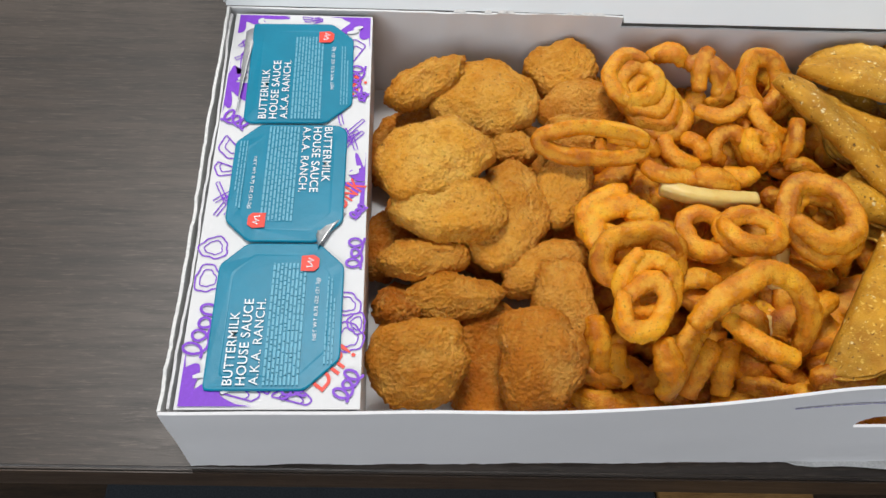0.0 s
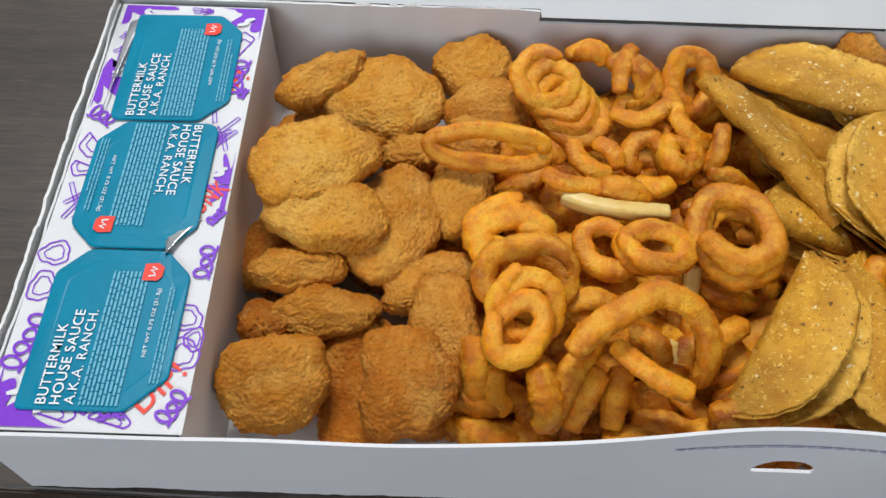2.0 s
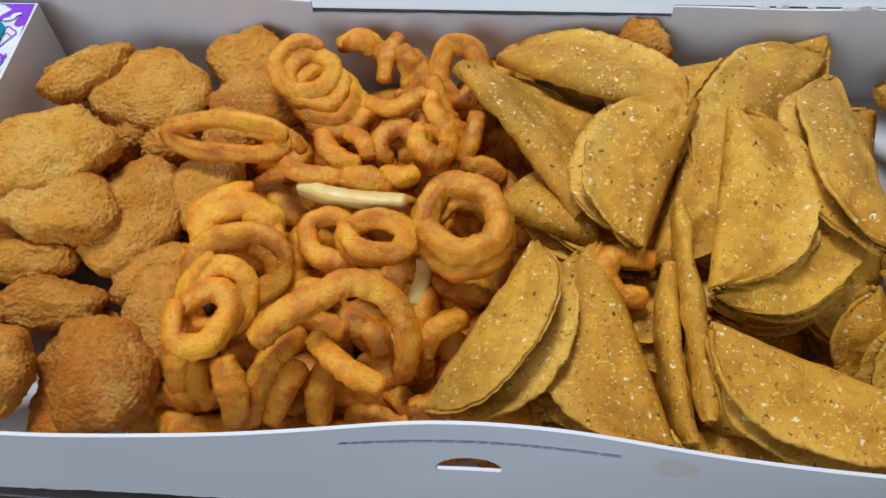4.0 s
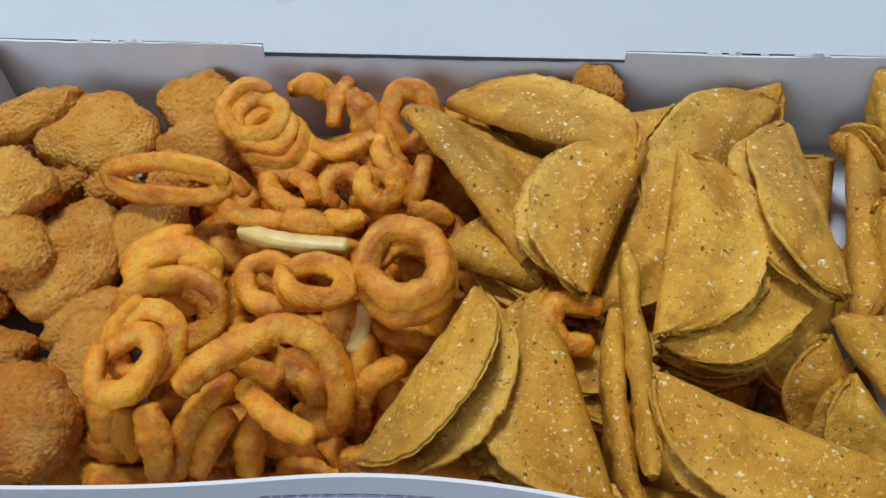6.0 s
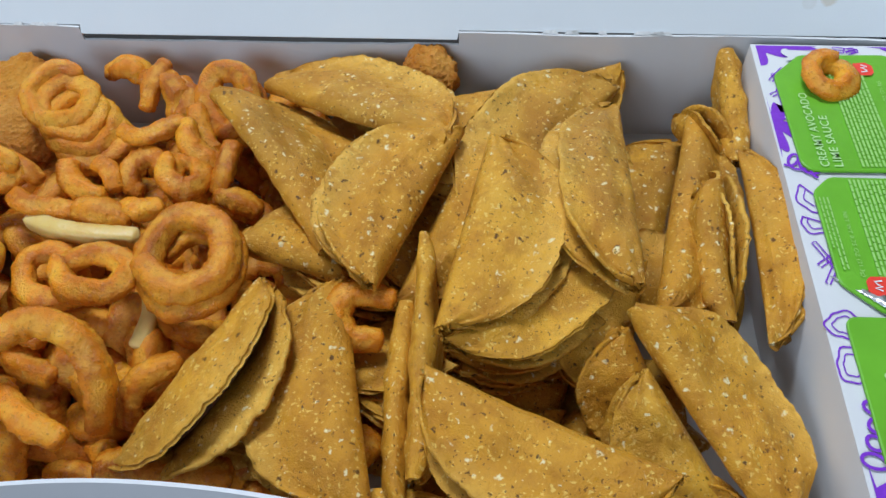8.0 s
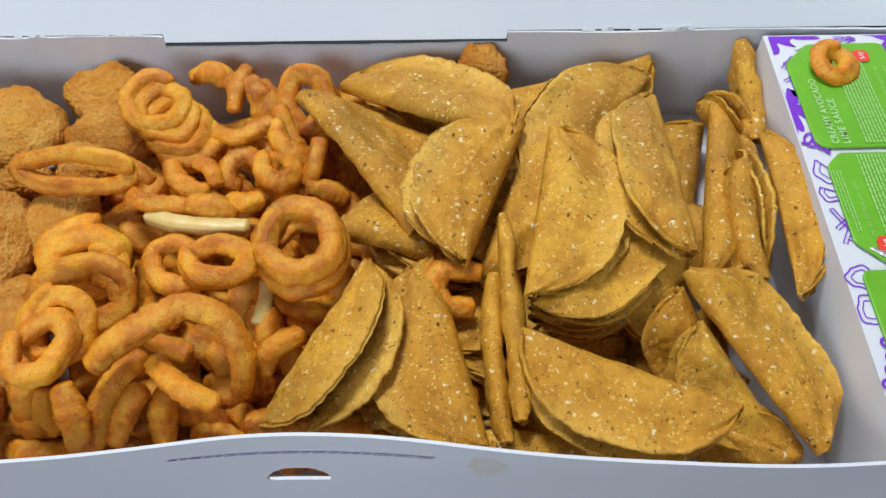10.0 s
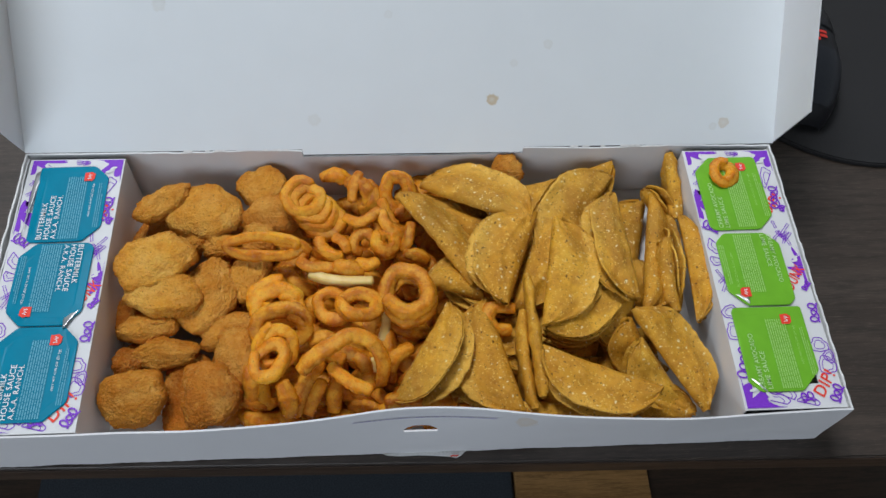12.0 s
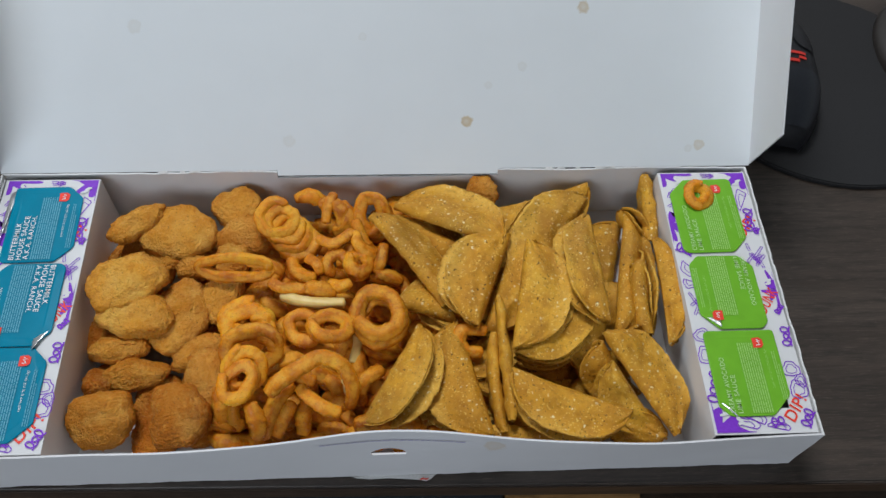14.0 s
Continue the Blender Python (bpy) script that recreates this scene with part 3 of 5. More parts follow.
    # bundles of drawn fries
    for cu, cv, n, ln in ((0.14, 0.125, 9, 0.013), (0.86, 0.36, 9, 0.013), (0.13, 0.545, 12, 0.014), (0.55, 0.018, 6, 0.006)):
        px, py = P(cu, cv)
        verts, faces = [], []
        for k in range(n):
            a = rnd.uniform(0.5, 2.3)
            ox, oy, L = rnd.uniform(-0.0035, 0.0035), rnd.uniform(-0.006, 0.006), ln * rnd.uniform(0.4, 0.7)
            if cv < 0.05:
                ox, oy, a = ox, oy * 0.3, rnd.uniform(-0.4, 0.4)
            dx, dy = math.cos(a) * L / 2, math.sin(a) * L / 2
            nx, ny = -math.sin(a) * 0.0007, math.cos(a) * 0.0007
            loop = [(px + ox - dx - nx, py + oy - dy - ny), (px + ox + dx - nx, py + oy + dy - ny), (px + ox + dx + nx, py + oy + dy + ny), (px + ox - dx + nx, py + oy - dy + ny), (px + ox - dx - nx, py + oy - dy - ny)]
            dense = [tuple(np.array(p) * (1 - q) + np.array(r) * q) for p, r in zip(loop, loop[1:]) for q in (0, 0.5)]
            v, f = stroke_mesh(dense, 0.00042, z=zp + 0.00002 * k)
            base = len(verts)
            verts += v
            faces += [tuple(base + q for q in g) for g in f]
        part_np("fries_print", verts, faces, PURPLE, thing, "purple line drawing of fries", False)
    # drawn tacos and nuggets
    for cu, cv, a, b, half in ((0.13, 0.405, 0.0055, 0.0075, True), (0.10, 0.46, 0.005, 0.005, True), (0.30, 0.975, 0.008, 0.005, True), (0.42, 0.96, 0.006, 0.005, True), (0.62, 0.985, 0.006, 0.004, True),
                               (0.09, 0.665, 0.005, 0.0045, False), (0.08, 0.735, 0.0045, 0.0055, False), (0.90, 0.79, 0.005, 0.0045, False), (0.92, 0.86, 0.005, 0.0055, False), (0.965, 0.83, 0.003, 0.004, False), (0.90, 0.135, 0.005, 0.009, True)):
        px, py = P(cu, cv)
        for scale, wd in ((1.0, 0.00055), (0.62, 0.0004)):
            pts = []
            for i in range(33):
                t = i / 32 * (math.pi if half else 2 * math.pi)
                k = scale * (1 + 0.10 * math.sin(3 * t + cu * 40) + 0.05 * math.sin(7 * t + cv * 50))
                pts.append((px + a * k * math.cos(t + cv * 6), py + b * k * math.sin(t + cv * 6)))
            if half:
                pts.append(pts[0])
            v, f = stroke_mesh(pts, wd, z=zp)
            part_np("snack_print", v, f, PURPLE, thing, "purple line drawing", False)
    for words, cu, cv, ln, turn in (("DIP!", 0.800, 0.290, 0.017, 52), ("DUNK", 0.800, 0.592, 0.019, 52), ("DIP!", 0.790, 0.968, 0.017, 52)):
        letters("red_word", words, ln, 0.0068, Matrix.Translation((*P(cu, cv), zp + 0.0003)) @ Matrix.Rotation(radians(turn), 4, "Z"), RED_INK, thing, 0.02)
    return thing


sauce_insert(-0.0590, -1, "white card sauce insert with purple doodles holding teal tubs")
sauce_insert(0.3642, 1, "white card sauce insert with purple doodles holding green tubs")


def sauce_tub(x, y, z, turn, foil, ink, lines, cuts, label, group, length=0.0545, width=0.0425, tip=(0.0, 0.0)):
    """A dip tub with a printed peel-off lid. cuts: how far each corner is cut off (back left, back right, front right, front left)."""
    thing = tagged(new("sauce_tub"), label, "sauce tub", group)
    a, b = width / 2, length / 2
    c0, c1, c2, c3 = cuts
    raw = [(-a, b - c0), (-a + c0, b), (a - c1, b), (a, b - c1), (a, -b + c2), (a - c2, -b), (-a + c3, -b), (-a, -b + c3)]
    outline = []
    n = len(raw)
    for i in range(n):
        p, q, r = (np.array(raw[(i + k) % n]) for k in (-1, 0, 1))
        d1, d2 = np.linalg.norm(p - q), np.linalg.norm(r - q)
        if d1 < 1e-6:
            continue
        k = 0.0018
        s, e = q + (p - q) * min(0.4, k / max(d1, 1e-6)), q + (r - q) * min(0.4, k / max(d2, 1e-6))
        for t in (0, 0.33, 0.67, 1):
            outline.append((1 - t) ** 2 * s + 2 * t * (1 - t) * q + t * t * e)
    bm = bmesh.new()
    tri = []
    layers = []
    for inset, h in ((0.0, -0.0004), (0.0, 0.0003), (0.0004, 0.0005), (0.0046, 0.00053), (0.0052, 0.00052)):
        layers.append([bm.verts.new((p[0] * (1 - inset / a), p[1] * (1 - inset / b), h + 0.00025 * noise.noise((p[0] * 120 + x * 9, p[1] * 120 + y * 9, inset * 300)) * (1 if inset < 0.005 else 0.3))) for p in outline])
    for lo, hi in zip(layers, layers[1:]):
        for i in range(len(lo)):
            bm.faces.new((lo[i], lo[(i + 1) % len(lo)], hi[(i + 1) % len(lo)], hi[i]))
    bm.faces.new(layers[-1])
    bmesh.ops.recalc_face_normals(bm, faces=bm.faces)
    if bm.faces[:][-1].normal.z < 0:
        bmesh.ops.reverse_faces(bm, faces=bm.faces)
    lid = part("foil_lid", bm, foil, thing)
    tub = bmesh.new()
    prev = None
    for s, h in ((0.74, -0.0006), (0.72, -0.006), (0.64, -0.026), (0.58, -0.029)):
        row = [tub.verts.new((p[0] * s, p[1] * s, h)) for p in outline]
        if prev:
            for i in range(len(row)):
                tub.faces.new((prev[i], prev[(i + 1) % len(row)], row[(i + 1) % len(row)], row[i]))
        prev = row
    tub.faces.new(prev)
    bmesh.ops.recalc_face_normals(tub, faces=tub.faces)
    part("tub", tub, CUP, thing, "", True)
    zt = 0.00105
    up = Matrix.Rotation(radians(90), 4, "Z")
    for words, lx, ln, hh, bold in lines:
        letters("lettering", words, ln, hh, Matrix.Translation((lx, -b + 0.0015, zt)) @ up, (WHITE_INK if foil is TEAL else LIME_INK) if bold else ink, lid, bold)
    letters("lettering", "NET WT 0.75 OZ (21.3g)", 0.024, 0.0012, Matrix.Translation((0.0135, -0.0105, zt)) @ up, WHITE_INK if foil is TEAL else ink, lid, 0.004)
    rnd = random.Random(x * 1000 + y)
    verts, faces = [], []
    for col in range(9):
        cx = -0.0028 + col * 0.00135
        yy = -b + 0.0015
        end = b - 0.0085 - 0.004 * rnd.random() * (col == 8)
        while yy < end:
            w = min(rnd.uniform(0.001, 0.0042), end - yy)
            k = len(verts)
            verts += [(cx, yy, zt), (cx + 0.00072, yy, zt), (cx + 0.00072, yy + w, zt), (cx, yy + w, zt)]
            faces.append((k, k + 1, k + 2, k + 3))
            yy += w + 0.0004
    for cx in (0.0164, 0.0176, 0.0188):
        yy, end = -b + 0.009, b - 0.022 + 0.008 * (cx < 0.018)
        while yy < end:
            w = min(rnd.uniform(0.0008, 0.003), end - yy)
            k = len(verts)
            verts += [(cx, yy, zt), (cx + 0.0005, yy, zt), (cx + 0.0005, yy + w, zt), (cx, yy + w, zt)]
            faces.append((k, k + 1, k + 2, k + 3))
            yy += w + 0.0004
    part_np("small_print", verts, faces, ink, lid, "", False)
    lx, ly, s = 0.0098, b - 0.0085, 0.0031
    badge = fan([(lx - s, ly - s * 1.05), (lx + s * 0.55, ly - s * 1.05), (lx + s, ly - s * 0.55), (lx + s * 1.05, ly + s * 0.6), (lx + s * 0.4, ly + s * 1.1), (lx - s, ly + s * 0.95)], zt + 0.0001)
    badge = part("badge", badge, RED_INK, lid, "red badge")
    v, f = stroke_mesh([(lx - 0.4 * s, ly - 0.55 * s), (lx + 0.3 * s, ly - 0.45 * s), (lx + 0.1 * s, ly - 0.1 * s), (lx - 0.3 * s, ly + 0.1 * s), (lx + 0.4 * s, ly + 0.3 * s), (lx - 0.2 * s, ly + 0.6 * s)], 0.0005, z=zt + 0.0002)
    part_np("badge_mark", v, f, WHITE_INK, badge, "white squiggle", False)
    thing.matrix_world = pose(x, y, z, tip[0], tip[1], turn)
    return thing


RANCH = (("BUTTERMILK", -0.0125, 0.0265, 0.0031, 0.012), ("HOUSE SAUCE", -0.0083, 0.0315, 0.0031, 0.012), ("A.K.A. RANCH.", -0.0042, 0.0315, 0.0030, 0.0015))
LIME = (("CREAMY AVOCADO", -0.0128, 0.034, 0.0028, 0.008), ("LIME SAUCE", -0.0086, 0.023, 0.0028, 0.008))
TL = "sealed teal dip tub with white lettering in the insert"
GL = "sealed green dip tub with pale lettering in the insert"
sauce_tub(-0.0288, 0.1660, IZ + 0.0009, 1, TEAL, TEAL_INK, RANCH, (0.001, 0.009, 0.010, 0.002), TL, "teal sauce tubs", 0.0555)
sauce_tub(-0.0298, 0.1095, IZ + 0.0012, 180, TEAL, TEAL_INK, RANCH, (0.009, 0.009, 0.009, 0.003), "teal dip tub with one foil corner peeled back", "teal sauce tubs", 0.0545)
sauce_tub(-0.0290, 0.0535, IZ + 0.0009, 0, TEAL, TEAL_INK, RANCH, (0.009, 0.009, 0.011, 0.001), TL, "teal sauce tubs", 0.0560, 0.0435)
sauce_tub(0.3905, 0.1655, IZ + 0.0009, 1, GREEN, GREEN_INK, LIME, (0.011, 0.002, 0.010, 0.003), "sealed green dip tub with a curl of fry on it", "green sauce tubs", 0.0565)
sauce_tub(0.3908, 0.1090, IZ + 0.0012, 180, GREEN, GREEN_INK, LIME, (0.004, 0.010, 0.006, 0.008), "green dip tub with one foil corner peeled back", "green sauce tubs", 0.0505, 0.0400)
sauce_tub(0.3908, 0.0560, IZ + 0.0009, 0, GREEN, GREEN_INK, LIME, (0.002, 0.001, 0.012, 0.006), "green dip tub with one foil corner peeled back", "green sauce tubs", 0.0530)


def peel(points, label):
    """A bare foil corner that curls up."""
    bm = bmesh.new()
    n = 7
    rows = []
    p0, p1, p2 = (Vector(p) for p in points)
    for i in range(n + 1):
        a = i / n
        l, r = p0.lerp(p2, a), p1.lerp(p2, a)
        rows.append([bm.verts.new(l.lerp(r, j / 4) + Vector((0, 0, 0.0008 + 0.0022 * math.sin(a * 1.7) * (0.6 + 0.4 * j / 4) + 0.0003 * noise.noise((i * 1.3, j * 1.7, p0.x * 50))))) for j in range(5)])
    for u, w in zip(rows, rows[1:]):
        for j in range(4):
            bm.faces.new((u[j], u[j + 1], w[j + 1], w[j]))
    bmesh.ops.remove_doubles(bm, verts=bm.verts, dist=1e-5)
    bmesh.ops.recalc_face_normals(bm, faces=bm.faces)
    if sum(f.normal.z for f in bm.faces) < 0:
        bmesh.ops.reverse_faces(bm, faces=bm.faces)
    bmesh.ops.solidify(bm, geom=bm.faces[:], thickness=0.00015)
    return tagged(part("foil_corner", bm, FOIL, None, "", True), label, "foil corner")


peel(((-0.0190, 0.0905, IZ), (-0.0075, 0.0960, IZ), (-0.0168, 0.0795, IZ)), "peeled silver foil corner on a teal tub")
peel(((-0.0535, 0.1890, IZ), (-0.0490, 0.1930, IZ), (-0.0525, 0.1420, IZ)), "strip of bare silver foil beside a teal lid")
peel(((0.3690, 0.0965, IZ), (0.3820, 0.0935, IZ), (0.3815, 0.0845, IZ)), "peeled silver foil corner on a green tub")
peel(((0.3688, 0.0400, IZ), (0.3712, 0.0392, IZ), (0.3782, 0.0290, IZ)), "peeled silver foil corner on the front green tub")

# ---- mouse mat and mouse ----
mat = tagged(new("mouse_mat"), "black cloth mouse mat with a raised gel wrist rest", "mouse mat")
n = 72
outline = []
for i in range(n):
    a = 2 * math.pi * i / n
    k = 1.0 + 0.05 * math.cos(2 * a + 0.6)
    outline.append((0.535 + 0.108 * k * math.cos(a), 0.328 + 0.110 * k * math.sin(a)))
bm = slab(outline, 0.004, lambda p, q, d: (p, q, 0.0045 + d))
bmesh.ops.bevel(bm, geom=[e for e in bm.edges if e.verts[0].co.z > 0.004 and e.verts[1].co.z > 0.004], offset=0.001, segments=2, affect="EDGES")
part("cloth", bm, MAT_CLOTH, mat)
verts, faces = [], []
for i in range(25):
    for j in range(33):
        a, b = i / 24 * math.pi / 2, j / 32 * 2 * math.pi
        verts.append((0.642 + 0.052 * math.cos(a) * math.cos(b), 0.352 + 0.070 * math.cos(a) * math.sin(b), 0.0046 + 0.017 * math.sin(a) ** 0.7))
for i in range(24):
    for j in range(32):
        k = i * 33 + j
        faces.append((k, k + 1, k + 34, k + 33))
part_np("wrist_rest", verts, faces, GEL, mat, "raised gel wrist rest")

mouse = tagged(new("computer_mouse"), "black computer mouse with a small red mark on the mat", "mouse")


def mouse_shape(t, b):
    """A point on the mouse's hull: t from front to tail, b round it."""
    wide = 0.0355 * (math.sin(math.pi * min(1, max(0, 0.07 + 0.88 * t))) ** 0.42) * (1 - 0.10 * math.exp(-((t - 0.4) / 0.2) ** 2))
    tall = 0.012 + 0.026 * math.sin(math.pi * (0.1 + 0.8 * t)) ** 0.8
    c, s = math.cos(b), math.sin(b)
    return Vector((wide * math.copysign(abs(c) ** 0.75, c), 0.064 - 0.128 * t, tall * max(0, s) ** 0.8 * (0.25 if t in (0, 1) else 1)))


def hull_patch(name, t0, t1, b0, b1, lift, material, label):
    """A raised panel that follows the hull."""
    verts, faces = [], []
    for i in range(15):
        for j in range(13):
            p, q = i / 14 * 2 - 1, j / 12 * 2 - 1
            p, q = p * (1 - 0.10 * q ** 6), q * (1 - 0.16 * p ** 6)
            verts.append(mouse_shape((t0 + t1) / 2 + (t1 - t0) / 2 * p, (b0 + b1) / 2 + (b1 - b0) / 2 * q) * 1.01 + Vector((0, 0, lift)))
    for i in range(14):
        for j in range(12):
            k = i * 13 + j
            faces.append((k, k + 13, k + 14, k + 1))
    return part_np(name, verts, faces, material, mouse, label)


rows, cols = 40, 28
verts = [mouse_shape(i / rows, math.pi * j / cols) for i in range(rows + 1) for j in range(cols + 1)]
faces = [(i * (cols + 1) + j, (i + 1) * (cols + 1) + j, (i + 1) * (cols + 1) + j + 1, i * (cols + 1) + j + 1) for i in range(rows) for j in range(cols)]
hull = part_np("hull", verts, faces, MOUSE_BLACK, mouse)
hull_patch("button", 0.05, 0.42, 0.55, 1.45, 0.0007, MOUSE_BLACK, "main button")
hull_patch("button", 0.05, 0.42, 1.69, 2.6, 0.0007, MOUSE_BLACK, "main button")
hull_patch("palm_cover", 0.60, 0.965, 0.72, 2.42, 0.0012, MOUSE_GLOSS, "glossier palm cover")
bm = bmesh.new()
bmesh.ops.create_cone(bm, cap_ends=True, segments=28, radius1=0.009, radius2=0.009, depth=0.006, matrix=pose(0, 0.038, 0.027, 0, 90, 0))
bmesh.ops.bevel(bm, geom=[e for e in bm.edges if len(e.link_faces) == 2 and e.calc_face_angle(0) > 1], offset=0.001, segments=2, affect="EDGES")
part("scroll_wheel", bm, GEL, mouse)
k = Mat("red_indicator", 0.4)
k.colour((0.5, 0.03, 0.02))
k.b.inputs["Emission Color"].default_value = (1.0, 0.05, 0.03, 1)
k.b.inputs["Emission Strength"].default_value = 0.12
for t, b0, b1 in ((0.47, 1.25, 1.75), (0.505, 1.60, 1.75), (0.505, 1.25, 1.42), (0.535, 1.42, 1.75)):
    verts = [mouse_shape(t + dt, b0 + (b1 - b0) * q / 6) * 1.012 + Vector((0, 0, 0.0006)) for dt in (0, 0.022) for q in range(7)]
    part_np("red_mark", verts, [(q, q + 1, q + 8, q + 7) for q in range(6)], k.m, mouse, "small glowing red mark")
mouse.matrix_world = pose(0.490, 0.320, 0.0046, 0, 0, -10)

# ---- food ----
GROUPS = {"chicken_nugget": "nuggets in the box", "curly_fry": "curly fries in the box", "mini_taco": "mini tacos in the box"}


def tinted(ob, tone):
    t = min(1.0, max(0.0, tone))
    ob.color = (t, t, t, 1)
    return ob


count = 0
FRY_TONE = 0.92  # how far the upper fries go towards the darkest batter


def unit_ball():
    bm = bmesh.new()
    bmesh.ops.create_icosphere(bm, subdivisions=5, radius=1.0)
    co = [v.co.copy() for v in bm.verts]
    fs = [tuple(v.index for v in f.verts) for f in bm.faces]
    bm.free()
    return co, fs


BALL, BALL_FACES = unit_ball()


def nugget(x, y, z, rx, ry, rz, a, b, tone=0.5, thick=0.0070, bumps=()):
    """A battered nugget: a lumpy flattened pad, a and b its half length and width. bumps: (angle, how far, how wide) where its outline swells or is notched."""
    global count
    count += 1
    o = Vector((count * 3.7, count * 1.9, count * 5.3))
    a, b = a * 1.01, b * 1.01
    verts, crest = [], []
    for p in BALL:
        ang = math.atan2(p.y, p.x)
        rim = 1 + 0.13 * noise.noise(Vector((math.cos(ang) * 1.3, math.sin(ang) * 1.3, 0)) + o) + 0.07 * noise.noise(Vector((math.cos(ang) * 3.2, math.sin(ang) * 3.2, 4)) + o)
        for where, far, wide in bumps:
            turn = (ang - radians(where) + math.pi) % (2 * math.pi) - math.pi
            rim += far * math.exp(-(turn / wide) ** 2)
        flat = math.copysign(abs(p.z) ** 0.62, p.z)
        r2 = math.sqrt(p.x * p.x + p.y * p.y)
        k = rim * (r2 ** 0.66 / max(r2, 1e-6)) if r2 > 1e-6 else 0
        swell = 1 + 0.24 * noise.noise(p * 1.4 + o) + 0.07 * noise.noise(p * 3.1 + o)
        q = Vector((p.x * k * a, p.y * k * b, flat * thick * swell))
        # broad dents, knobs of batter, then crumbs that stand out most round the edge
        knob = max(0.0, noise.noise(q * 180 + o)) ** 1.3
        small = min(1.0, b / 0.013)
        lump = 0.0013 * small * noise.noise(q * 95 + o) + 0.0013 * small * knob * (0.35 + 0.65 * min(1.0, r2) ** 2) + (0.0011 + 0.0008 * min(1.0, r2) ** 3) * abs(noise.noise(q * 560 + o)) + 0.0007 * noise.noise(q * 1100 + o)
        n = Vector((p.x / a, p.y / b, p.z / thick)).normalized()
        verts.append(q + n * lump)
        crest.append(min(1.0, max(0.0, 0.40 + lump * 190 - 0.0006 * 190)))
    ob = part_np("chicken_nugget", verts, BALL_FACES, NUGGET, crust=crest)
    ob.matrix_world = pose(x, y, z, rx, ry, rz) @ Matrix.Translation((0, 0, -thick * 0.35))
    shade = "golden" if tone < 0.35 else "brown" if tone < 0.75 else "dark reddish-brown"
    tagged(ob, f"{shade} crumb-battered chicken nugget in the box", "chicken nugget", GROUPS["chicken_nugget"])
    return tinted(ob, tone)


def tube_mesh(path, radius, seed, square=False, sides=20, rough=1.0):
    """A lumpy tube along a path, rounded at its ends."""
    p = np.array(path, float)
    n = len(p)
    radius *= 1.0 if square else 1.12
    d = np.gradient(p, axis=0)
    d /= np.linalg.norm(d, axis=1)[:, None] + 1e-12
    up = np.array([0, 0, 1.0]) if abs(d[0][2]) < 0.9 else np.array([1.0, 0, 0])
    verts, faces, crust = [], [], []
    s = np.concatenate([[0], np.cumsum(np.linalg.norm(np.diff(p, axis=0), axis=1))])
    for i in range(n):
        up = up - d[i] * (up @ d[i])
        up /= np.linalg.norm(up) + 1e-12
        side = np.cross(d[i], up)
        e = min(s[i], s[-1] - s[i]) / (radius * 0.5)
        cap = math.sqrt(max(0.02, 1 - (1 - min(1, e)) ** 2))
        near = min(s[i] * (0.8 + 0.4 * math.sin(seed)), s[-1] - s[i]) / 0.014
        cap *= 1.0 if square else 0.72 + 0.28 * min(1.0, near)
        for j in range(sides):
            a = 2 * math.pi * j / sides
            c, q = math.cos(a), math.sin(a)
            spin = 0.0 if square else 0.5 * math.sin(seed + s[i] * 45)
            k = 1 / max(abs(c), abs(q)) if square else 1 / (abs(c) ** 5 + abs(q) ** 5) ** (1 / 5)
            k = 1 + (k - 1) * (0.5 if square else 0.9)
            cc, qq = math.cos(a + spin), math.sin(a + spin)
            dirv = side * cc * (1.0 if square else 1.12) + up * qq * (1.0 if square else 0.86)
            here = p[i] + dirv * radius
            lump = 1 + rough * (0.10 * noise.noise(Vector(here * 110) + Vector((seed, 0, 0))) + 0.15 * noise.noise(Vector(here * 380) + Vector((0, seed, 0))) + 0.10 * noise.noise(Vector(here * 800) + Vector((0, 0, seed))))
            verts.append(p[i] + dirv * radius * cap * k * lump)
            crust.append(min(1.0, max(0.0, (k - 1) / 0.31 * 0.62 + (lump - 1) * 1.6 + 0.35 * max(0.0, 1 - near * 2.5))))
    for i in range(n - 1):
        for j in range(sides):
            faces.append((i * sides + j, i * sides + (j + 1) % sides, (i + 1) * sides + (j + 1) % sides, (i + 1) * sides + j))
    faces.append(tuple(range(sides))[::-1])
    faces.append(tuple((n - 1) * sides + j for j in range(sides)))
    return verts, faces, crust


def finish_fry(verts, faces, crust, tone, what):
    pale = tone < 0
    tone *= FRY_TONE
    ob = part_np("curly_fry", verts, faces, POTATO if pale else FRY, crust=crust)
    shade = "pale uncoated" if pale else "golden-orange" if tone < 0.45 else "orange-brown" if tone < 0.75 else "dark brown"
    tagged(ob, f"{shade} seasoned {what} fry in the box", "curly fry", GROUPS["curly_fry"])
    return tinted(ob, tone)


def ring(x, y, z, rx, ry, rz, a, b, turns=1.3, tone=0.5, tube=0.0045, lift=0.004, shrink=0.0, phase=40):
    """A loop of fry that overlaps itself."""
    global count
    count += 1
    n = int(turns * 48)
    pts = []
    for i in range(n + 1):
        t = i / n
        ph = radians(phase) + 2 * math.pi * turns * t
        k = (1 - shrink * t) * (1 + 0.05 * math.sin(2.3 * ph + count))
        pts.append((k * (a - tube * 0.6) * math.cos(ph), k * (b - tube * 0.4) * math.sin(ph), -lift * t + 0.0008 * math.sin(ph + count)))
    v, f, e = tube_mesh(pts, tube, count * 2.3)
    ob = finish_fry(v, f, e, tone, "ring")
    ob.matrix_world = pose(x, y, z, rx, ry, rz) @ Matrix.Translation((0, 0, -tube * 0.5))
    return ob


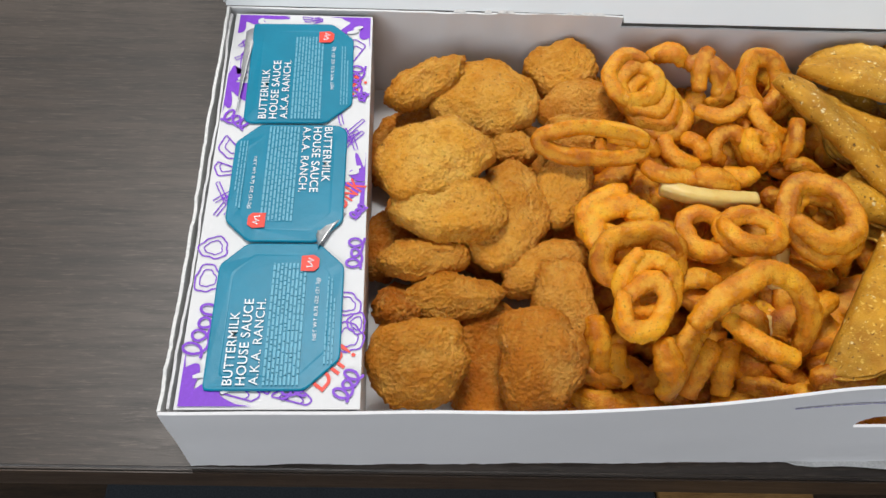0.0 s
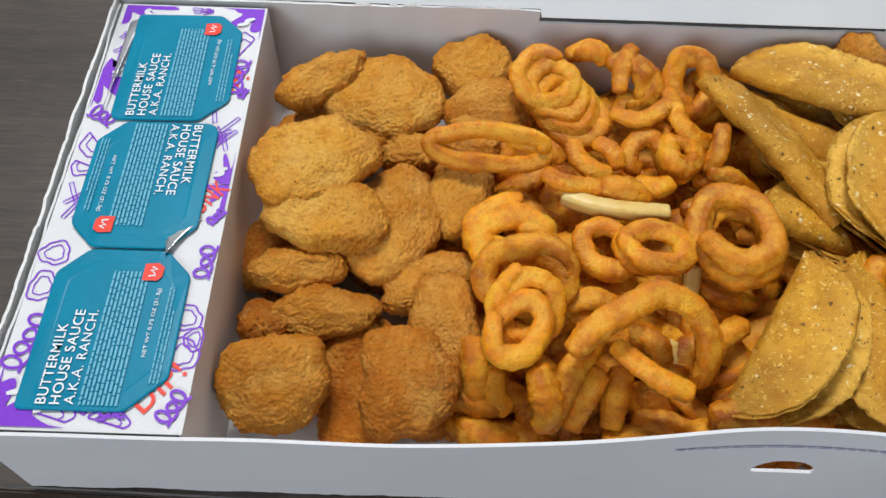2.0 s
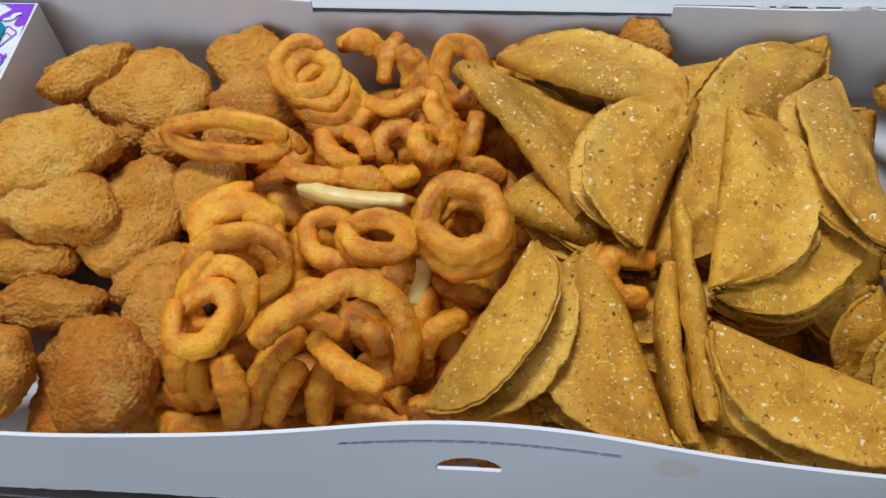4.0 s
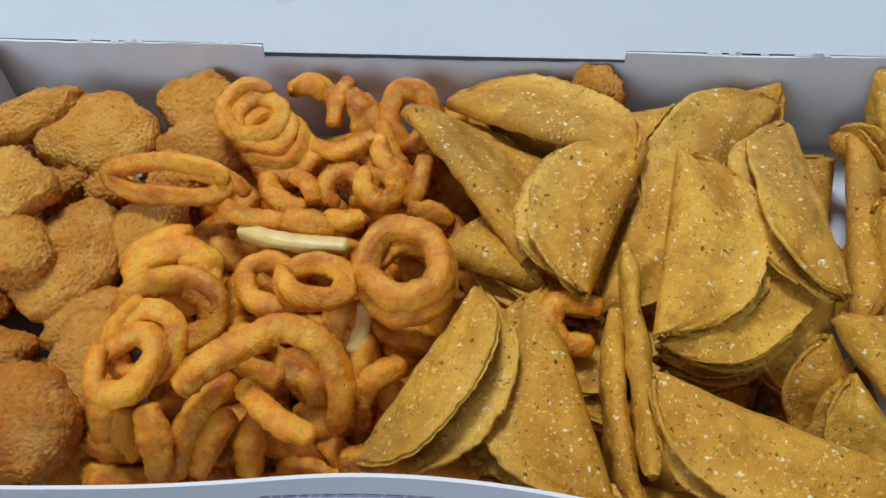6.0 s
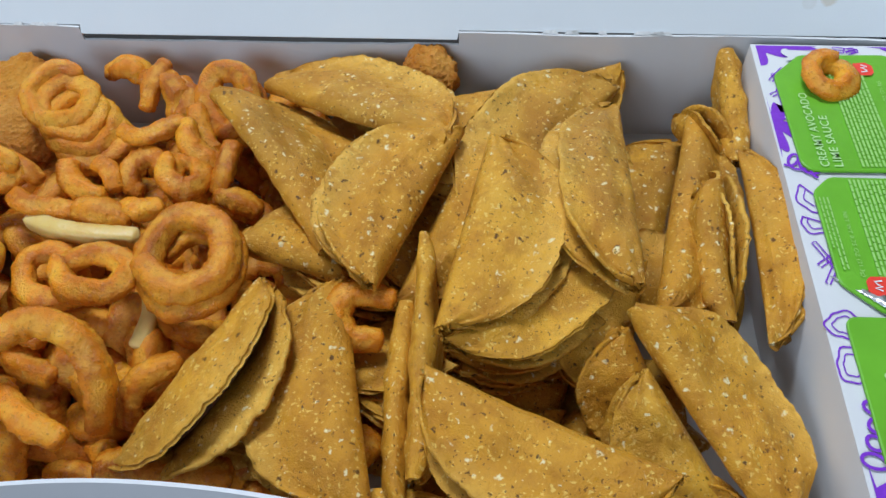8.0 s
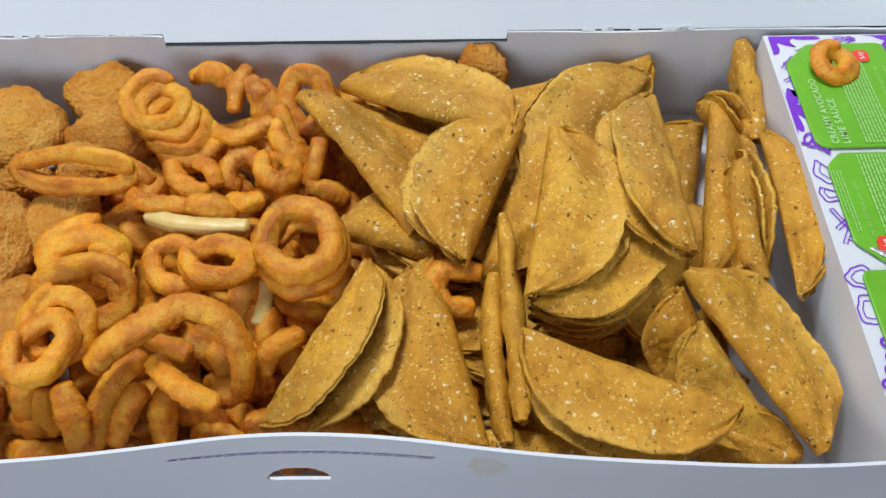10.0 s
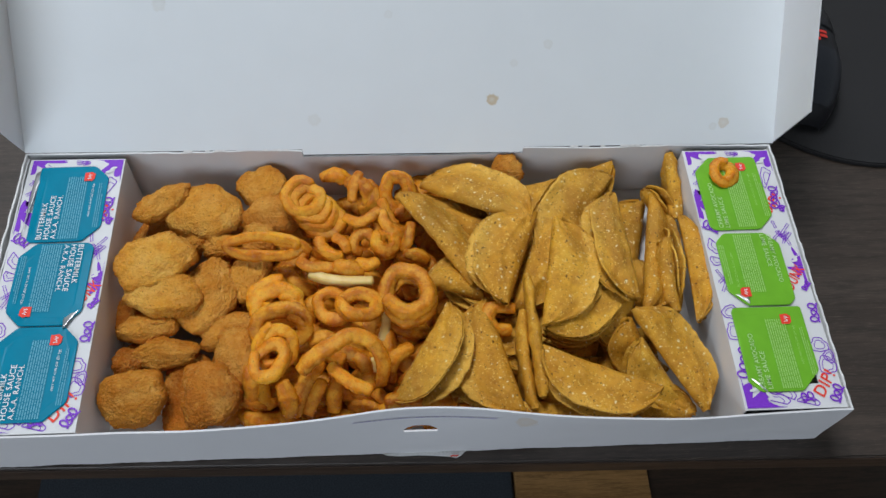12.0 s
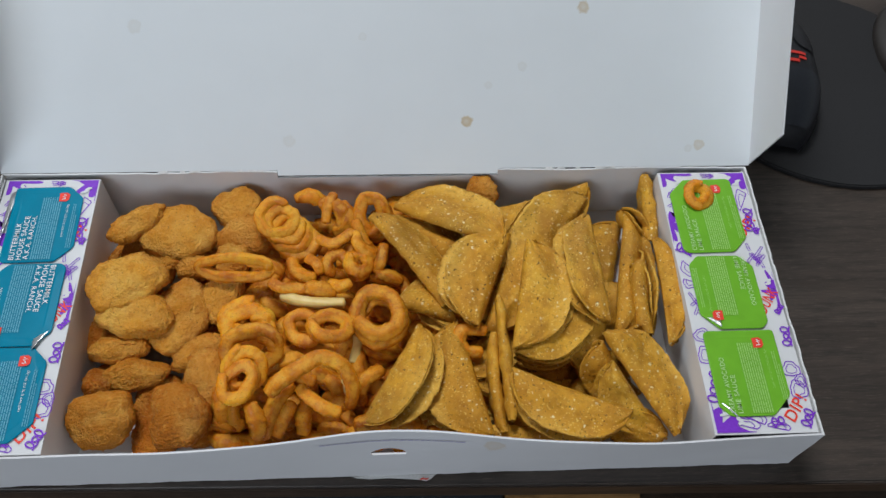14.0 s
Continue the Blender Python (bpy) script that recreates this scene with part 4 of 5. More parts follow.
def spiral(start, end, u, v, turns=1.2, tone=0.5, tube=0.0045, phase=0, grow=0.0):
    """A curl of fry: its centre slides from start to end while it turns round; u and v reach from the centre to its outer edge."""
    global count
    count += 1
    c0, c1, u, v = Vector(start), Vector(end), Vector(u), Vector(v)
    mid = (c0 + c1) / 2
    ku, kv = 1 - tube * 0.8 / u.length, 1 - tube * 0.8 / v.length
    n = int(turns * 64)
    pts = []
    for i in range(n + 1):
        t = i / n
        ph = radians(phase) + 2 * math.pi * turns * t
        k = (1 + grow * (t - 0.5)) * (1 + 0.045 * math.sin(2.3 * ph + count) + 0.03 * math.sin(5.1 * ph + 2 * count))
        pts.append(tuple(c0.lerp(c1, t) - mid + u * (ku * k * math.cos(ph)) + v * (kv * k * math.sin(ph))))
    verts, faces, crust = tube_mesh(pts, tube, count * 2.3)
    ob = finish_fry(verts, faces, crust, tone, "curly")
    ob.location = mid - Vector((0, 0, tube * 0.4))
    return ob


def fry(*points, tube=0.0045, tone=0.5, square=0):
    """A bent piece of fry through a few places."""
    global count
    count += 1
    p = [Vector(q) for q in points]
    mid = sum(p, Vector()) / len(p)
    p = [q - mid for q in p]
    p = [p[0] * 2 - p[1]] + p + [p[-1] * 2 - p[-2]]
    pts = []
    for i in range(1, len(p) - 2):
        for k in range(16):
            t = k / 16
            a, b, c, d = p[i - 1:i + 3]
            pts.append(0.5 * (2 * b + (c - a) * t + (2 * a - 5 * b + 4 * c - d) * t * t + (3 * b - a - 3 * c + d) * t ** 3))
    pts.append(p[-2])
    v, f, e = tube_mesh([tuple(q) for q in pts], tube, count * 2.3, bool(square), 16, 0.35 if square else 1.0)
    ob = finish_fry(v, f, e, tone, "straight" if square else "curled")
    ob.location = mid - Vector((0, 0, tube * 0.5))
    return ob


def taco(x, y, z, rx, ry, rz, length, height, gap=0.003, tone=None, fat=0.0048, lip=None):
    """A folded mini taco: the fold along its length, two half-round leaves, brown filling between them."""
    global count
    count += 1
    o = Vector((count * 2.9, count * 4.1, count * 1.3))
    rnd = random.Random(count)
    nu, nv, skin = 72, 40, 0.0013
    rel = min(1.0, height / 0.033) * min(1.0, length / 0.065)
    a = length / 2 + 0.001
    curl = rnd.uniform(-0.002, 0.002)
    m4 = pose(x, y, z, rx, ry, rz)
    face = m4.to_3x3() @ Vector((0, 0, 1))
    under, spare = (-1 if face.z > 0 else 1), rnd.uniform(0.03, 0.10)
    lip = spare if lip is None else lip
    sheet = np.zeros((nu + 1, nv + 1, 3))
    for i in range(nu + 1):
        u = -0.985 + 1.97 * i / nu
        arc = max(0.0, 1 - abs(u) ** 2.5) ** 0.52
        for j in range(nv + 1):
            w = -1 + 2 * j / nv
            v, side = abs(w), (1 if w > 0 else -1 if w < 0 else 0)
            reach = height * arc * (1 + 0.035 * noise.noise(Vector((u * 4, side * 7.0, 0)) + o) + 0.018 * noise.noise(Vector((u * 22, side * 7.0, 3)) + o) + 0.016 * noise.noise(Vector((u * 60, side * 9.0, 5)) + o) + (lip if side == under else 0.0))
            yy = reach * v + 0.0004
            pinch = min(1.0, max(0.0, (v - 0.38) / 0.42))
            body = fat * min(1, (v / 0.15)) ** 0.5 * (1 - 0.66 * pinch * pinch * (3 - 2 * pinch)) * (1 - 0.6 * u ** 6) * (1 + 0.35 * noise.noise(Vector((u * 2.2, v * 2.5, side * 3.0)) + o))
            open_ = gap / 2 * v ** 1.6 * (1 - 0.6 * u * u)
            zz = side * (body + open_) + 0.0036 * rel * noise.noise(Vector((u * 1.6, v * 1.6, 0.3 * side)) + o) * v + 0.0010 * rel * noise.noise(Vector((u * 6, v * 6, 2 * side)) + o) + 0.0008 * rel * v ** 4 * noise.noise(Vector((u * 17, 5.0, 2 * side)) + o)
            xx = a * u * (1 - 0.05 * v * v)
            sheet[i, j] = (xx, yy, zz + curl * (u * u - 0.3))
    du, dv = np.gradient(sheet, axis=0), np.gradient(sheet, axis=1)
    nrm = np.cross(du, dv)
    nrm /= np.linalg.norm(nrm, axis=2)[:, :, None] + 1e-12
    mid = sheet[nu // 2, 3 * nv // 4]
    if nrm[nu // 2, 3 * nv // 4][2] < 0:
        nrm = -nrm
    inner = sheet - nrm * skin
    verts = list(sheet.reshape(-1, 3)) + list(inner.reshape(-1, 3))
    m, off = nv + 1, (nu + 1) * (nv + 1)
    faces = []
    for i in range(nu):
        for j in range(nv):
            k = i * m + j
            faces.append((k, k + m, k + m + 1, k + 1))
            faces.append((off + k, off + k + 1, off + k + m + 1, off + k + m))
    for i in range(nu):
        for j in (0, nv):
            k = i * m + j
            faces.append((k, off + k, off + k + m, k + m))
    for j in range(nv):
        for i in (0, nu):
            k = i * m + j
            faces.append((k, k + 1, off + k + 1, off + k))
    thing = tagged(new("mini_taco"), "crisp golden-brown folded mini taco in the box" if gap < 0.005 else "crisp golden-brown mini taco gaping at its edge", "taco", GROUPS["mini_taco"])
    tinted(part_np("shell", verts, faces, SHELL, thing), rnd.random() if tone is None else tone)
    fv, ff = [], []
    for i in range(25):
        u = -0.86 + 1.72 * i / 24
        arc = max(0.0, 1 - abs(u) ** 2.1) ** 0.52
        for j in range(13):
            w = -1 + 2 * j / 12
            v = 1 - abs(w)
            yy = height * arc * (0.10 + 0.66 * (1 - abs(w) ** 2.0))
            zz = math.copysign(1, w) * (abs(w) > 0) * (fat * 0.22 + gap * 0.12) * (1 - abs(u) ** 3) * math.sin(math.pi * min(1, abs(w))) * 0.8
            q = Vector((a * u, yy, zz + curl * (u * u - 0.3)))
            fv.append(q + Vector((0, 0.0012, 0.0006)) * noise.noise(q * 300 + o))
    for i in range(24):
        for j in range(12):
            k = i * 13 + j
            ff.append((k, k + 13, k + 14, k + 1))
    part_np("filling", fv, ff, FILLING, thing, "dark brown meat filling")
    drop = face * (-0.0035 if face.z > 0 else 0.0035) if abs(face.z) > 0.5 else Vector((0, 0, -0.002))
    thing.matrix_world = Matrix.Translation(drop) @ m4
    return thing

nugget(0.0238, 0.1732, 0.0410, 30, -7, 31, 0.0176, 0.0081, tone=0.35, bumps=((20, 0.15, 0.5),))
nugget(0.0510, 0.1695, 0.0360, 13, -0, 3, 0.0215, 0.0184, tone=0.2, bumps=((70, 0.10, 0.4), (200, 0.12, 0.4)))
nugget(0.0858, 0.1897, 0.0350, 19, -0, 5, 0.0161, 0.0126, tone=0.35)
nugget(0.0925, 0.1685, 0.0320, 20, -0, -3, 0.0195, 0.0118, tone=0.65, bumps=((90, 0.12, 0.4),))
nugget(0.0260, 0.1275, 0.0480, 14, -0, 13, 0.0236, 0.0170, tone=0.1, bumps=((40, -0.06, 0.5), (225, 0.10, 0.4), (320, -0.10, 0.5)))
nugget(0.0323, 0.1070, 0.0400, 18, -0, 0, 0.0210, 0.0126, tone=0.2, bumps=((180, 0.12, 0.5), (265, -0.08, 0.4)))
nugget(0.0550, 0.1115, 0.0310, 10, -7, 68, 0.0240, 0.0179, tone=0.42)
nugget(0.0807, 0.1258, 0.0310, 9, -10, 71, 0.0172, 0.0104, tone=0.3)
nugget(0.0597, 0.1477, 0.0280, 15, -0, 0, 0.0115, 0.0078, tone=0.4)
nugget(0.0213, 0.0903, 0.0287, 45, -0, 7, 0.0176, 0.0078, tone=0.4, thick=0.0075)
nugget(0.0318, 0.0747, 0.0252, 42, -0, 4, 0.0201, 0.0082, tone=0.5, thick=0.0075)
nugget(0.0207, 0.0445, 0.0300, 30, -0, 13, 0.0175, 0.0161, tone=0.5, bumps=((45, 0.12, 0.35), (135, 0.10, 0.35), (315, -0.10, 0.4)))
nugget(0.0628, 0.0460, 0.0335, 23, -0, -5, 0.0166, 0.0177, tone=0.85, bumps=((185, -0.30, 0.35), (135, 0.16, 0.4), (250, 0.10, 0.4)))
nugget(0.0757, 0.0693, 0.0300, 3, 11, -80, 0.0202, 0.0117, tone=0.6)
nugget(0.0700, 0.0888, 0.0260, 17, -9, 17, 0.0186, 0.0094, tone=0.5)
nugget(0.0855, 0.1500, 0.0340, 20, 0, 5, 0.0105, 0.0100, tone=0.4)
# nuggets at tone 1.0 lie underneath: shade between the upper ones is coloured in
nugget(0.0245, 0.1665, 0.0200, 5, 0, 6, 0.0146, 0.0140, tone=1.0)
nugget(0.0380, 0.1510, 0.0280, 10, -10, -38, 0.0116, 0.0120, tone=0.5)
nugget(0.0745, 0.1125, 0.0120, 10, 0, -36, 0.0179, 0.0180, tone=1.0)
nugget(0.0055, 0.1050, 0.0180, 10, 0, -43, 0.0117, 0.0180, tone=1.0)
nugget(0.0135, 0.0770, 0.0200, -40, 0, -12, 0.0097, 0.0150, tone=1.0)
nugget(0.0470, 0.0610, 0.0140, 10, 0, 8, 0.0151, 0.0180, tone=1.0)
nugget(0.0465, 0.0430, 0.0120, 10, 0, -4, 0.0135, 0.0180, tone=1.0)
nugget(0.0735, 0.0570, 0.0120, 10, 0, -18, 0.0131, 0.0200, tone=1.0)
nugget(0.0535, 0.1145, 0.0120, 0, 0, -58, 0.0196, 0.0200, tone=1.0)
nugget(0.2465, 0.1945, 0.0400, 30, 0, -15, 0.0098, 0.0110, tone=0.5)
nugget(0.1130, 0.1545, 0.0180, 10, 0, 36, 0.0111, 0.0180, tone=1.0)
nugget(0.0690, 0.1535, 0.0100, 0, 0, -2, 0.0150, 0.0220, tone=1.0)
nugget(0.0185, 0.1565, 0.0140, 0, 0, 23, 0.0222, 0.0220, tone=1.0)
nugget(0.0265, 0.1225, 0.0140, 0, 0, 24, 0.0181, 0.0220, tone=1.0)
spiral((0.0902, 0.1360, 0.0495), (0.0902, 0.1360, 0.0455), (0.0230, -0.0010, 0.0000), (-0.0015, 0.0060, 0.0050), turns=1.25, tone=0.4, tube=0.0026, phase=-20)
fry((0.1040, 0.1430, 0.0480), (0.1140, 0.1370, 0.0470), (0.1190, 0.1340, 0.0430), tube=0.0029, tone=0.6)
spiral((0.1768, 0.1042, 0.0500), (0.1798, 0.1002, 0.0400), (0.0160, -0.0005, 0.0000), (-0.0005, 0.0170, 0.0020), turns=1.9, tone=0.75, tube=0.0035, phase=200)
spiral((0.1495, 0.0965, 0.0460), (0.1495, 0.0965, 0.0420), (0.0135, -0.0005, 0.0000), (-0.0005, 0.0095, 0.0010), turns=1.35, tone=0.25, tube=0.0031, phase=150)
spiral((0.1330, 0.0980, 0.0410), (0.1330, 0.0980, 0.0380), (0.0115, -0.0005, 0.0000), (-0.0015, 0.0105, 0.0010), turns=1.1, tone=0.15, tube=0.0031, phase=20)
spiral((0.1725, 0.1773, 0.0445), (0.1765, 0.1773, 0.0385), (0.0110, 0.0000, -0.0010), (-0.0020, 0.0125, 0.0080), turns=1.45, tone=0.5, tube=0.0033, phase=250)
spiral((0.1105, 0.1750, 0.0485), (0.1295, 0.1585, 0.0345), (0.0120, 0.0005, -0.0010), (0.0000, 0.0115, 0.0040), turns=4.4, tone=0.4, tube=0.0029, phase=30, grow=0.10)
spiral((0.0968, 0.1065, 0.0415), (0.1008, 0.0955, 0.0395), (0.0145, 0.0010, 0.0000), (0.0010, 0.0110, 0.0030), turns=2.1, tone=0.0, tube=0.0037, phase=60)
spiral((0.1030, 0.0865, 0.0433), (0.1030, 0.0825, 0.0403), (0.0170, 0.0010, 0.0000), (0.0000, 0.0100, 0.0065), turns=1.3, tone=0.65, tube=0.0036, phase=-30)
spiral((0.1020, 0.0685, 0.0515), (0.1020, 0.0655, 0.0495), (0.0120, 0.0015, 0.0000), (0.0010, 0.0115, 0.0060), turns=1.15, tone=0.2, tube=0.0030, phase=100)
spiral((0.0990, 0.0597, 0.0533), (0.0990, 0.0577, 0.0503), (0.0110, 0.0020, 0.0000), (0.0020, 0.0115, 0.0035), turns=1.05, tone=0.1, tube=0.0030, phase=150)
fry((0.1160, 0.0510, 0.0500), (0.1230, 0.0580, 0.0540), (0.1340, 0.0650, 0.0560), (0.1450, 0.0710, 0.0560), (0.1570, 0.0680, 0.0520), (0.1630, 0.0590, 0.0440), (0.1610, 0.0490, 0.0320), tube=0.0037, tone=0.4)
fry((0.1320, 0.0600, 0.0420), (0.1390, 0.0520, 0.0430), (0.1480, 0.0460, 0.0420), (0.1570, 0.0430, 0.0400), tube=0.0037, tone=0.1)
fry((0.1180, 0.1210, 0.0400), (0.1290, 0.1160, 0.0410), (0.1430, 0.1140, 0.0410), (0.1580, 0.1140, 0.0400), tube=0.0031, tone=-0.6, square=1)
fry((0.1650, 0.0960, 0.0340), (0.1650, 0.0900, 0.0300), (0.1620, 0.0800, 0.0260), tube=0.0030, tone=-0.5, square=1)
fry((0.1110, 0.1290, 0.0440), (0.1180, 0.1240, 0.0440), (0.1260, 0.1240, 0.0420), (0.1360, 0.1240, 0.0400), tube=0.0036, tone=0.35)
fry((0.1320, 0.1250, 0.0420), (0.1430, 0.1230, 0.0420), (0.1520, 0.1220, 0.0380), tube=0.0040, tone=0.8)
fry((0.1240, 0.1470, 0.0420), (0.1250, 0.1400, 0.0400), (0.1310, 0.1350, 0.0380), (0.1390, 0.1350, 0.0360), tube=0.0036, tone=0.1)
fry((0.1820, 0.1540, 0.0460), (0.1800, 0.1440, 0.0420), (0.1760, 0.1390, 0.0340), tube=0.0034, tone=0.75)
fry((0.1050, 0.0490, 0.0460), (0.1080, 0.0440, 0.0420), (0.1100, 0.0370, 0.0360), (0.1080, 0.0340, 0.0280), tube=0.0038, tone=0.35)
fry((0.1280, 0.0640, 0.0380), (0.1200, 0.0540, 0.0380), (0.1140, 0.0430, 0.0320), (0.1110, 0.0360, 0.0220), tube=0.0040, tone=0.45)
fry((0.1290, 0.0530, 0.0360), (0.1230, 0.0450, 0.0320), (0.1180, 0.0370, 0.0220), tube=0.0040, tone=0.45)
fry((0.1370, 0.0560, 0.0320), (0.1340, 0.0470, 0.0280), (0.1340, 0.0390, 0.0180), tube=0.0040, tone=0.5)
fry((0.1810, 0.0730, 0.0340), (0.1720, 0.0670, 0.0360), (0.1670, 0.0610, 0.0320), (0.1670, 0.0540, 0.0240), tube=0.0038, tone=0.75)
fry((0.0850, 0.0640, 0.0360), (0.0860, 0.0530, 0.0320), (0.0890, 0.0430, 0.0200), (0.0950, 0.0400, 0.0120), tube=0.0036, tone=0.65)
fry((0.2440, 0.0930, 0.0400), (0.2310, 0.0940, 0.0420), (0.2260, 0.0880, 0.0400), (0.2300, 0.0810, 0.0380), (0.2410, 0.0810, 0.0360), tube=0.0032, tone=0.6)
spiral((0.1510, 0.1432, 0.0410), (0.1510, 0.1432, 0.0370), (0.0080, 0.0010, 0.0000), (0.0000, 0.0075, 0.0040), turns=0.8, tone=0.45, tube=0.0033, phase=-20)
spiral((0.1648, 0.1427, 0.0423), (0.1668, 0.1427, 0.0373), (0.0080, 0.0015, -0.0010), (-0.0005, 0.0080, 0.0035), turns=1.2, tone=0.3, tube=0.0032, phase=120)
fry((0.1630, 0.1630, 0.0470), (0.1660, 0.1530, 0.0450), (0.1730, 0.1490, 0.0410), (0.1810, 0.1520, 0.0360), tube=0.0036, tone=0.45)
fry((0.1390, 0.1840, 0.0440), (0.1470, 0.1860, 0.0470), (0.1540, 0.1790, 0.0440), (0.1540, 0.1700, 0.0360), tube=0.0035, tone=0.6)
fry((0.1500, 0.1910, 0.0500), (0.1450, 0.1820, 0.0460), (0.1440, 0.1720, 0.0410), tube=0.0032, tone=0.8)
fry((0.1390, 0.1600, 0.0440), (0.1480, 0.1540, 0.0460), (0.1560, 0.1570, 0.0470), (0.1620, 0.1640, 0.0460), tube=0.0034, tone=0.55)
fry((0.1260, 0.1910, 0.0440), (0.1340, 0.1900, 0.0470), (0.1400, 0.1880, 0.0430), tube=0.0037, tone=0.15)
fry((0.1460, 0.1300, 0.0380), (0.1540, 0.1260, 0.0400), (0.1610, 0.1300, 0.0380), tube=0.0036, tone=0.3)
fry((0.1320, 0.1480, 0.0400), (0.1390, 0.1430, 0.0400), (0.1420, 0.1370, 0.0360), tube=0.0037, tone=0.4)
fry((0.1760, 0.1380, 0.0360), (0.1850, 0.1350, 0.0360), (0.1930, 0.1320, 0.0320), tube=0.0036, tone=0.85)
fry((0.1180, 0.0780, 0.0340), (0.1280, 0.0800, 0.0360), (0.1370, 0.0780, 0.0340), tube=0.0038, tone=0.6)
fry((0.1630, 0.1740, 0.0440), (0.1660, 0.1640, 0.0400), (0.1720, 0.1560, 0.0340), (0.1790, 0.1570, 0.0300), tube=0.0037, tone=0.5)
fry((0.1530, 0.1880, 0.0440), (0.1580, 0.1790, 0.0420), (0.1560, 0.1720, 0.0380), (0.1480, 0.1700, 0.0340), tube=0.0033, tone=0.6)
fry((0.1570, 0.0720, 0.0220), (0.1560, 0.0570, 0.0140), tube=0.0032, tone=-0.4, square=1)
fry((0.1610, 0.1570, 0.0420), (0.1590, 0.1480, 0.0380), (0.1650, 0.1380, 0.0340), (0.1720, 0.1430, 0.0300), tube=0.0037, tone=0.5)
fry((0.1720, 0.1400, 0.0300), (0.1900, 0.1350, 0.0300), (0.1970, 0.1270, 0.0280), tube=0.0037, tone=0.9)
fry((0.0930, 0.0540, 0.0320), (0.0940, 0.0450, 0.0260), (0.0990, 0.0430, 0.0220), tube=0.0036, tone=0.5)
fry((0.1200, 0.0820, 0.0280), (0.1280, 0.0730, 0.0300), (0.1410, 0.0680, 0.0280), tube=0.0036, tone=0.5)
fry((0.1410, 0.0750, 0.0240), (0.1510, 0.0670, 0.0260), (0.1540, 0.0580, 0.0200), tube=0.0036, tone=0.8)
fry((0.1550, 0.0520, 0.0220), (0.1630, 0.0450, 0.0220), (0.1680, 0.0380, 0.0160), tube=0.0037, tone=0.7)
fry((0.1410, 0.0440, 0.0160), (0.1550, 0.0410, 0.0180), (0.1680, 0.0390, 0.0140), tube=0.0037, tone=0.7)
fry((0.1230, 0.1910, 0.0420), (0.1330, 0.1930, 0.0460), (0.1440, 0.1900, 0.0400), tube=0.0036, tone=0.3)
fry((0.1190, 0.0900, 0.0260), (0.1340, 0.0860, 0.0300), (0.1470, 0.0890, 0.0280), (0.1590, 0.0860, 0.0240), tube=0.0036, tone=0.7)
fry((0.1680, 0.0910, 0.0220), (0.1790, 0.0830, 0.0220), (0.1860, 0.0880, 0.0200), tube=0.0036, tone=0.7)
fry((0.1540, 0.0760, 0.0220), (0.1630, 0.0730, 0.0200), (0.1750, 0.0750, 0.0220), tube=0.0033, tone=0.1)
fry((0.1680, 0.1290, 0.0260), (0.1770, 0.1190, 0.0300), (0.1820, 0.1080, 0.0280), tube=0.0042, tone=0.9)
fry((0.1720, 0.1140, 0.0240), (0.1800, 0.1190, 0.0320), (0.1860, 0.1150, 0.0280), tube=0.0037, tone=0.9)
# two fries added behind the half-moon opening, toned dark for the shadow inside
fry((0.160, 0.0330, 0.024), (0.174, 0.0335, 0.026), (0.190, 0.0330, 0.0255), (0.206, 0.0325, 0.022), tube=0.0044, tone=1.0)
fry((0.163, 0.0390, 0.032), (0.180, 0.0395, 0.034), (0.203, 0.0390, 0.031), tube=0.0044, tone=0.9)
taco(0.2215, 0.1620, 0.0520, -7, -5, -27, 0.0754, 0.0335, lip=0.10)
taco(0.1965, 0.1395, 0.0500, -27, 11, -52, 0.0740, 0.0375)
taco(0.2210, 0.1610, 0.0410, -148, 3, -23, 0.0413, 0.0244)
taco(0.2510, 0.1225, 0.0505, 173, 4, -111, 0.0657, 0.0315, gap=0.005, lip=0.12)
taco(0.2580, 0.1410, 0.0410, -3, 6, -110, 0.0960, 0.0293)
taco(0.2960, 0.1525, 0.0380, 157, 5, -123, 0.0850, 0.0336, lip=0.03)
taco(0.2630, 0.1125, 0.0550, -0, 5, -101, 0.0726, 0.0311, gap=0.004, lip=0.10, fat=0.0055)
taco(0.3170, 0.1295, 0.0550, 167, -4, -89, 0.0793, 0.0257, gap=0.006, lip=0.14)
taco(0.2815, 0.0990, 0.0460, 2, -0, -138, 0.0630, 0.0248, gap=0.004)
taco(0.2800, 0.0975, 0.0380, 0, -0, -137, 0.0573, 0.0240)
taco(0.2975, 0.1920, 0.0445, -149, -1, 21, 0.0440, 0.0246, gap=0.006)
taco(0.2555, 0.1830, 0.0435, -175, -1, 12, 0.0563, 0.0412)
taco(0.3170, 0.0850, 0.0360, 165, 26, -101, 0.0454, 0.0243)
taco(0.3575, 0.1795, 0.0460, -84, 16, -89, 0.0447, 0.0300)
taco(0.3465, 0.1745, 0.0260, 90, 18, -58, 0.0260, 0.0190, gap=0.006)
taco(0.3330, 0.1325, 0.0445, -35, -3, -103, 0.0894, 0.0243, gap=0.010)
taco(0.3480, 0.1250, 0.0220, 90, 0, -92, 0.0580, 0.0280, gap=0.004)
taco(0.3420, 0.1105, 0.0500, -104, 13, -90, 0.0461, 0.0300, gap=0.006)
taco(0.3535, 0.1190, 0.0400, 41, 3, -91, 0.0741, 0.0152)
taco(0.3300, 0.0550, 0.0440, -13, 13, -58, 0.0701, 0.0295, gap=0.004, lip=0.05)
taco(0.3290, 0.0505, 0.0375, -155, 25, -54, 0.0450, 0.0219, gap=0.012, lip=0.10)
